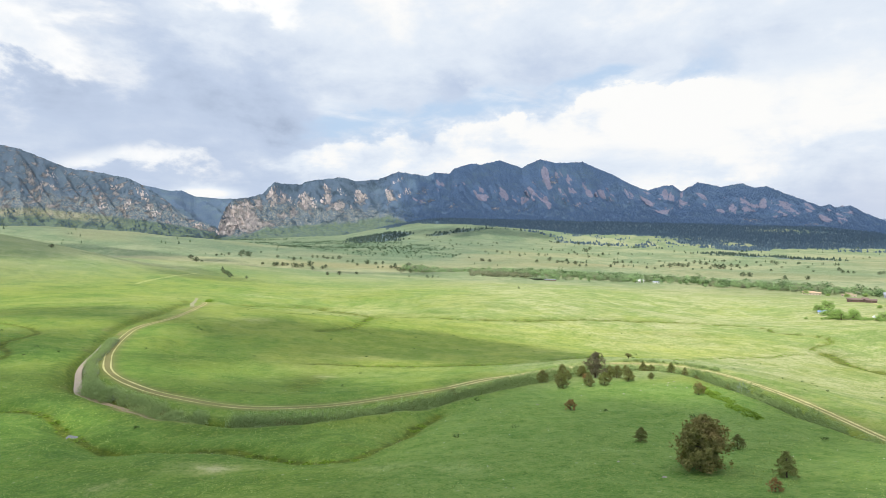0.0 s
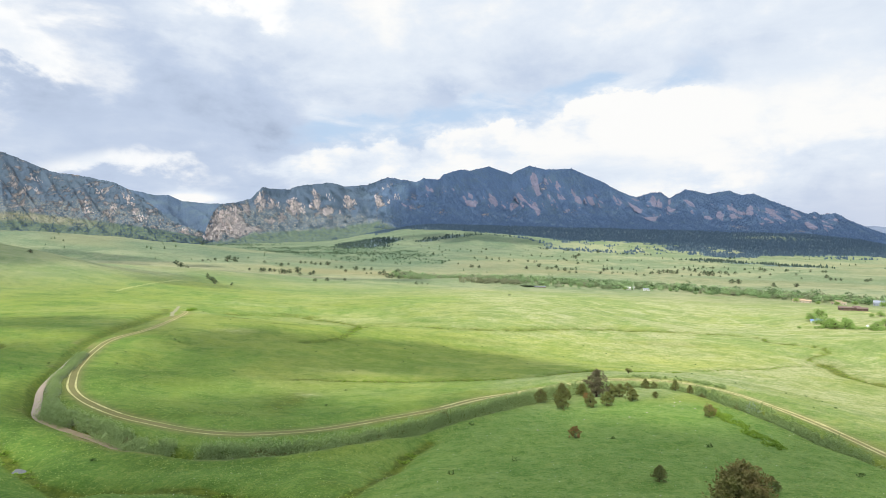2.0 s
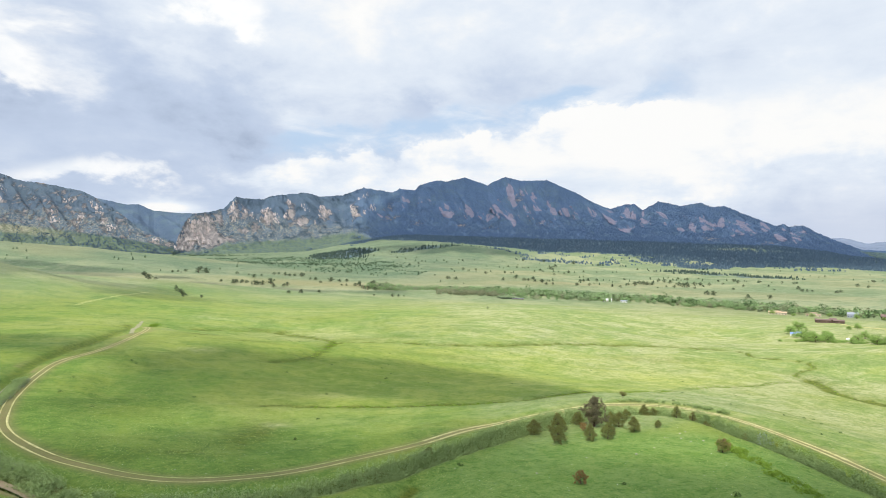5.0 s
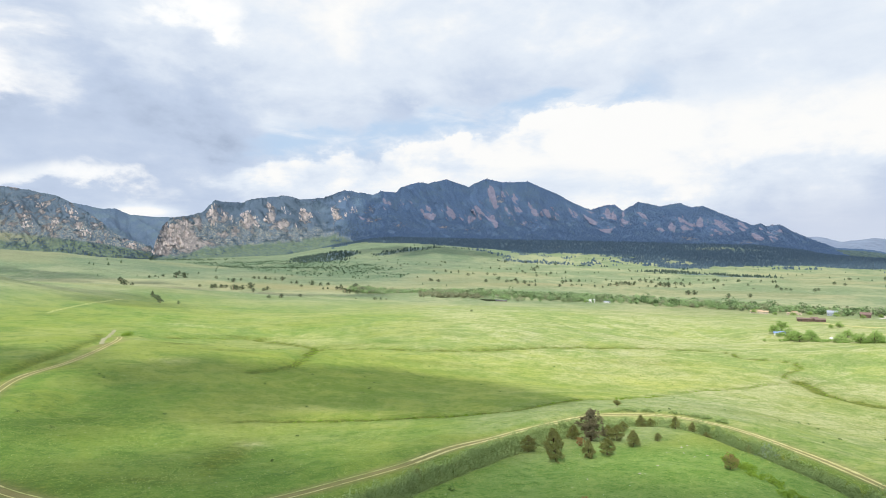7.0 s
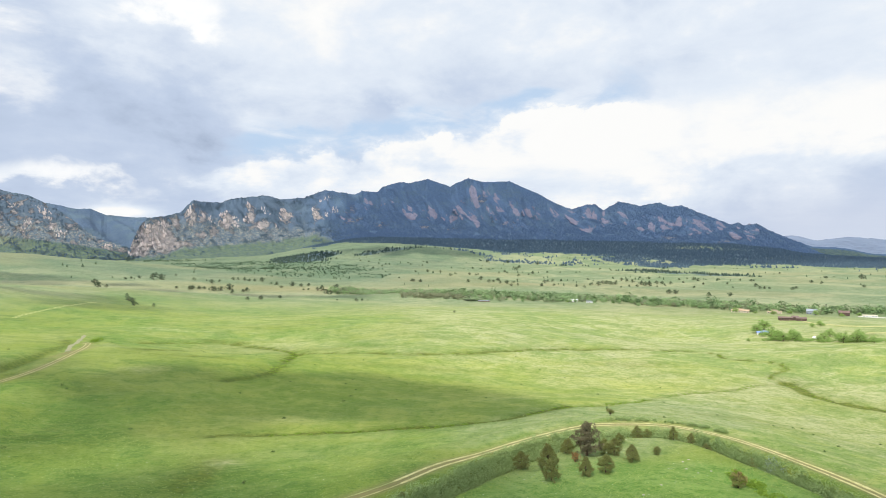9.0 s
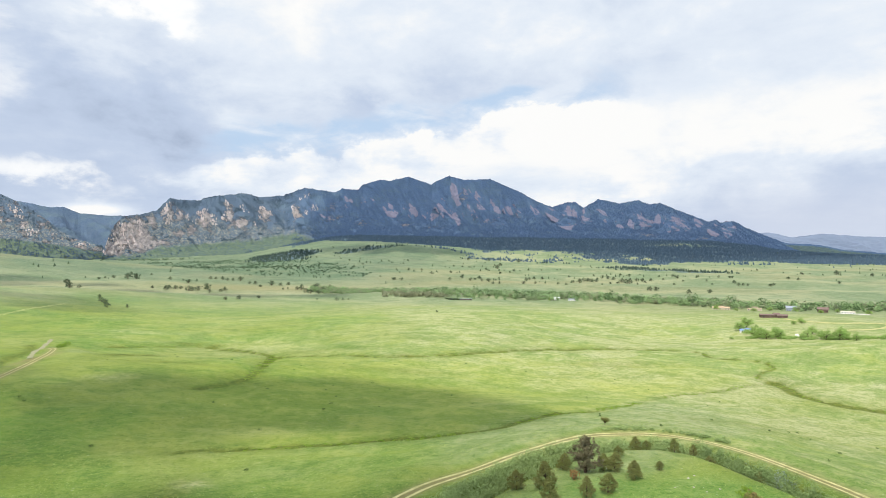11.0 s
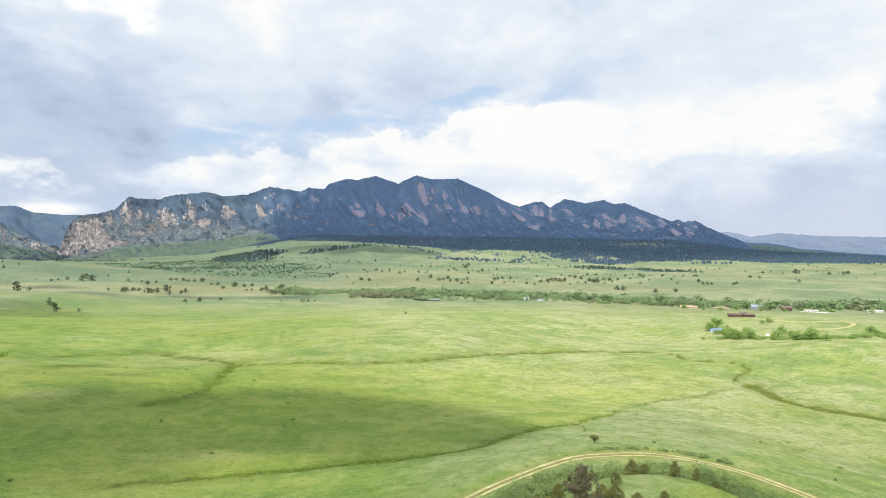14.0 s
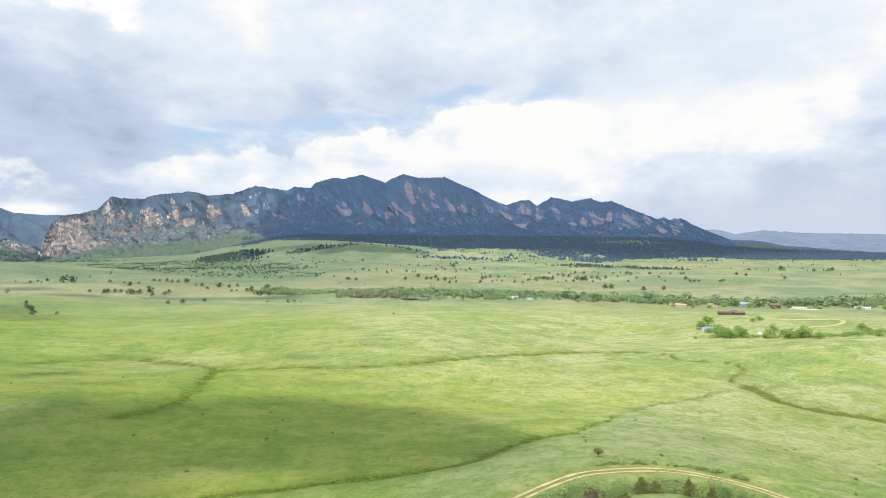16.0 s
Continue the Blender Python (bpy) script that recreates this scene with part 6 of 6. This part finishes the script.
def make_house(name, label, category, x, y, turn, wings, wall, roof, group="houses by the creek", size=0.68):
    """wings: x0, x1, y0, y1, wall height, roof rise."""
    house = tagged(new(name, None), label, category, group=group)
    house.matrix_basis = pose(x, y, height(x, y) - 0.1, 0, 0, turn) @ Matrix.Diagonal((size, size, size, 1))
    for x0, x1, y0, y1, h, rise in wings:
        def walls(bm):
            box(bm, x0, x1, y0, y1, -0.6, h)
            if rise > 0:
                for xe in (x0, x1):
                    d = 0.12 if xe == x0 else -0.12
                    v = [bm.verts.new(p) for p in ((xe, y0, h), (xe, y1, h), (xe, (y0 + y1) / 2, h + rise * 0.97), (xe + d, y0, h), (xe + d, y1, h), (xe + d, (y0 + y1) / 2, h + rise * 0.97))]
                    bm.faces.new(v[:3]), bm.faces.new(v[3:])
        part("wall", shaped("wall", wall, walls), house)
        part("roof", shaped("roof", roof, (lambda bm: gable(bm, x0, x1, y0, y1, h, rise)) if rise > 0 else (lambda bm: box(bm, x0 - 0.4, x1 + 0.4, y0 - 0.4, y1 + 0.4, h, h + 0.35))), house)
        count = max(1, int((x1 - x0) / (3.2 if name != "stable" else 6.0)))
        for i in range(count):
            xc = x0 + (i + 0.5) * (x1 - x0) / count
            if i == count // 2:
                part("door", shaped("door", M_RUSSET, lambda bm: box(bm, xc - 0.5, xc + 0.5, y0 - 0.05, y0 + 0.02, 0.1, 2.1)), house)
            else:
                part("window", shaped("window", M_GLASS, lambda bm: box(bm, xc - 0.6, xc + 0.6, y0 - 0.04, y0 + 0.02, 1.0, 2.2)), house)
    return house


make_house("stable", "long low brown wooden stable with a reddish roof", "stable", 352, 506, -28, [(-13, 1, -4, 3, 2.8, 1.2), (1, 7, -2, 4, 3.6, 1.5), (4, 14, -6, 1, 2.8, 1.2)], M_BROWN, M_RUSSET, "farm buildings", 0.75)
make_house("farmhouse", "white farmhouse with a blue roof among trees", "house", 268, 424, -30, [(-5, 1, -3.5, 3.5, 2.8, 2.0), (1.2, 10, 0, 8, 3.0, 2.2)], M_WHITE, M_BLUE, "farm buildings", 0.48)
make_house("house", "cream stucco house with stepped flat roofs", "house", 431, 640, -32, [(-9, 4, -4, 4, 3.0, 0), (-3, 6, -2, 5, 5.4, 0), (6, 11, -4, 2, 3.4, 0)], M_CREAM, M_TAN)
make_house("house", "cream house with tan hipped wings by the trees", "house", 392, 640, -30, [(-12, -3, -4, 4, 3.2, 2), (-3, 5, -3, 5, 3.4, 2.4), (5, 13, -4, 4, 3.0, 1.8)], M_CREAM, M_TAN)
make_house("house", "dark brown gabled house with pale lower walls", "house", 486, 607, -38, [(-7, 7, -4, 4, 4.6, 3)], M_BROWN, M_RUSSET)
make_house("house", "low white outbuilding with a pale roof", "outbuilding", 500, 590, -40, [(-9, 9, -4, 4, 2.8, 1)], M_WHITE, M_CREAM)
make_house("house", "grey-blue roofed house among the creek trees", "house", 466, 628, -36, [(-7, 7, -4, 5, 5.0, 3)], M_SLATE, M_SLATE)
make_house("house", "long white building with a flat pale roof", "outbuilding", 560, 572, -42, [(-10, 10, -4, 4, 3.4, 0)], M_WHITE, M_WHITE)
make_house("house", "small white house at the edge of the creek trees", "house", 263, 800, -20, [(-8, 8, -4, 4, 3.6, 1.6)], M_WHITE, M_WHITE)
make_house("house", "white shed beside the creek trees", "shed", 275, 772, -20, [(-6, 6, -3, 3, 3, 1)], M_WHITE, M_SLATE)
make_house("house", "dark low shed below the creek trees", "shed", 150, 826, -10, [(-11, 11, -4, 4, 2.4, 0)], M_RUSSET, M_SLATE)


def make_tank():
    def fill(bm):
        bmesh.ops.create_uvsphere(bm, u_segments=18, v_segments=10, radius=1.25)
        for v in bm.verts:
            v.co.z = max(v.co.z, -0.6) + 0.6
    tank = new("water_tank", shaped("water_tank", M_WHITE, fill))
    tank.location = (272, 378, height(272, 378))
    tagged(tank, "white domed water tank among shrubs", "tank")


make_tank()
drive_line = curve_through([(353, 492), (352, 476), (365, 456), (385, 449), (394, 441), (388, 430), (366, 415), (342, 405), (318, 400)], 2)
yard_line = curve_through([(492, 596), (503, 585), (513, 577)], 2)
yard = tagged(new("yard", None), "white gravel yard beside the barn by the creek", "yard", kind="structure")
ribbon("gravel_strip", yard_line, 0, 7.0, M_GRAVEL, 0.4, yard, 0.3)
drive = tagged(new("driveway", None), "pale looping gravel driveway to the stable", "driveway", kind="structure")
ribbon("gravel_strip", drive_line, 0, 3.4, M_RUT, 0.45, drive, 0.1)


def make_stone(seed, size):
    """A weathered field stone, half sunk in the turf."""
    rng = np.random.RandomState(seed)

    def fill(bm):
        bmesh.ops.create_icosphere(bm, subdivisions=2, radius=size)
        bend = rng.uniform(2, 5, 3) / size
        for v in bm.verts:
            v.co *= 1 + 0.16 * math.sin(v.co.x * bend[0] + 1) + 0.14 * math.sin(v.co.y * bend[1] + 2)
            v.co.z = max(v.co.z * 0.62, -0.25 * size)
    return tagged(new("field_stone", shaped("field_stone", M_STONE, fill)), "pale pinkish field stone in the knoll's grass", "stone", group="stones on the knoll")


stone = make_stone(3, 0.17)
stone.matrix_basis = pose(44.2, 114.0, height(44.2, 114.0))
for i, (x, y) in enumerate(((41.6, 114.1), (47.4, 119.2), (46.1, 118.5), (45.0, 112.2), (47.7, 113.6), (34.1, 117.5), (36.5, 106.1), (32.6, 102.9), (25.0, 101.4), (16.6, 94.7), (21.5, 61.0), (17.8, 55.4), (20.2, 50.3))):
    s = 0.55 + 0.5 * ((i * 7) % 5) / 4
    copy_thing(stone, pose(x, y, height(x, y), 0, 0, i * 67) @ Matrix.Diagonal((s, s * 1.3, s, 1)))
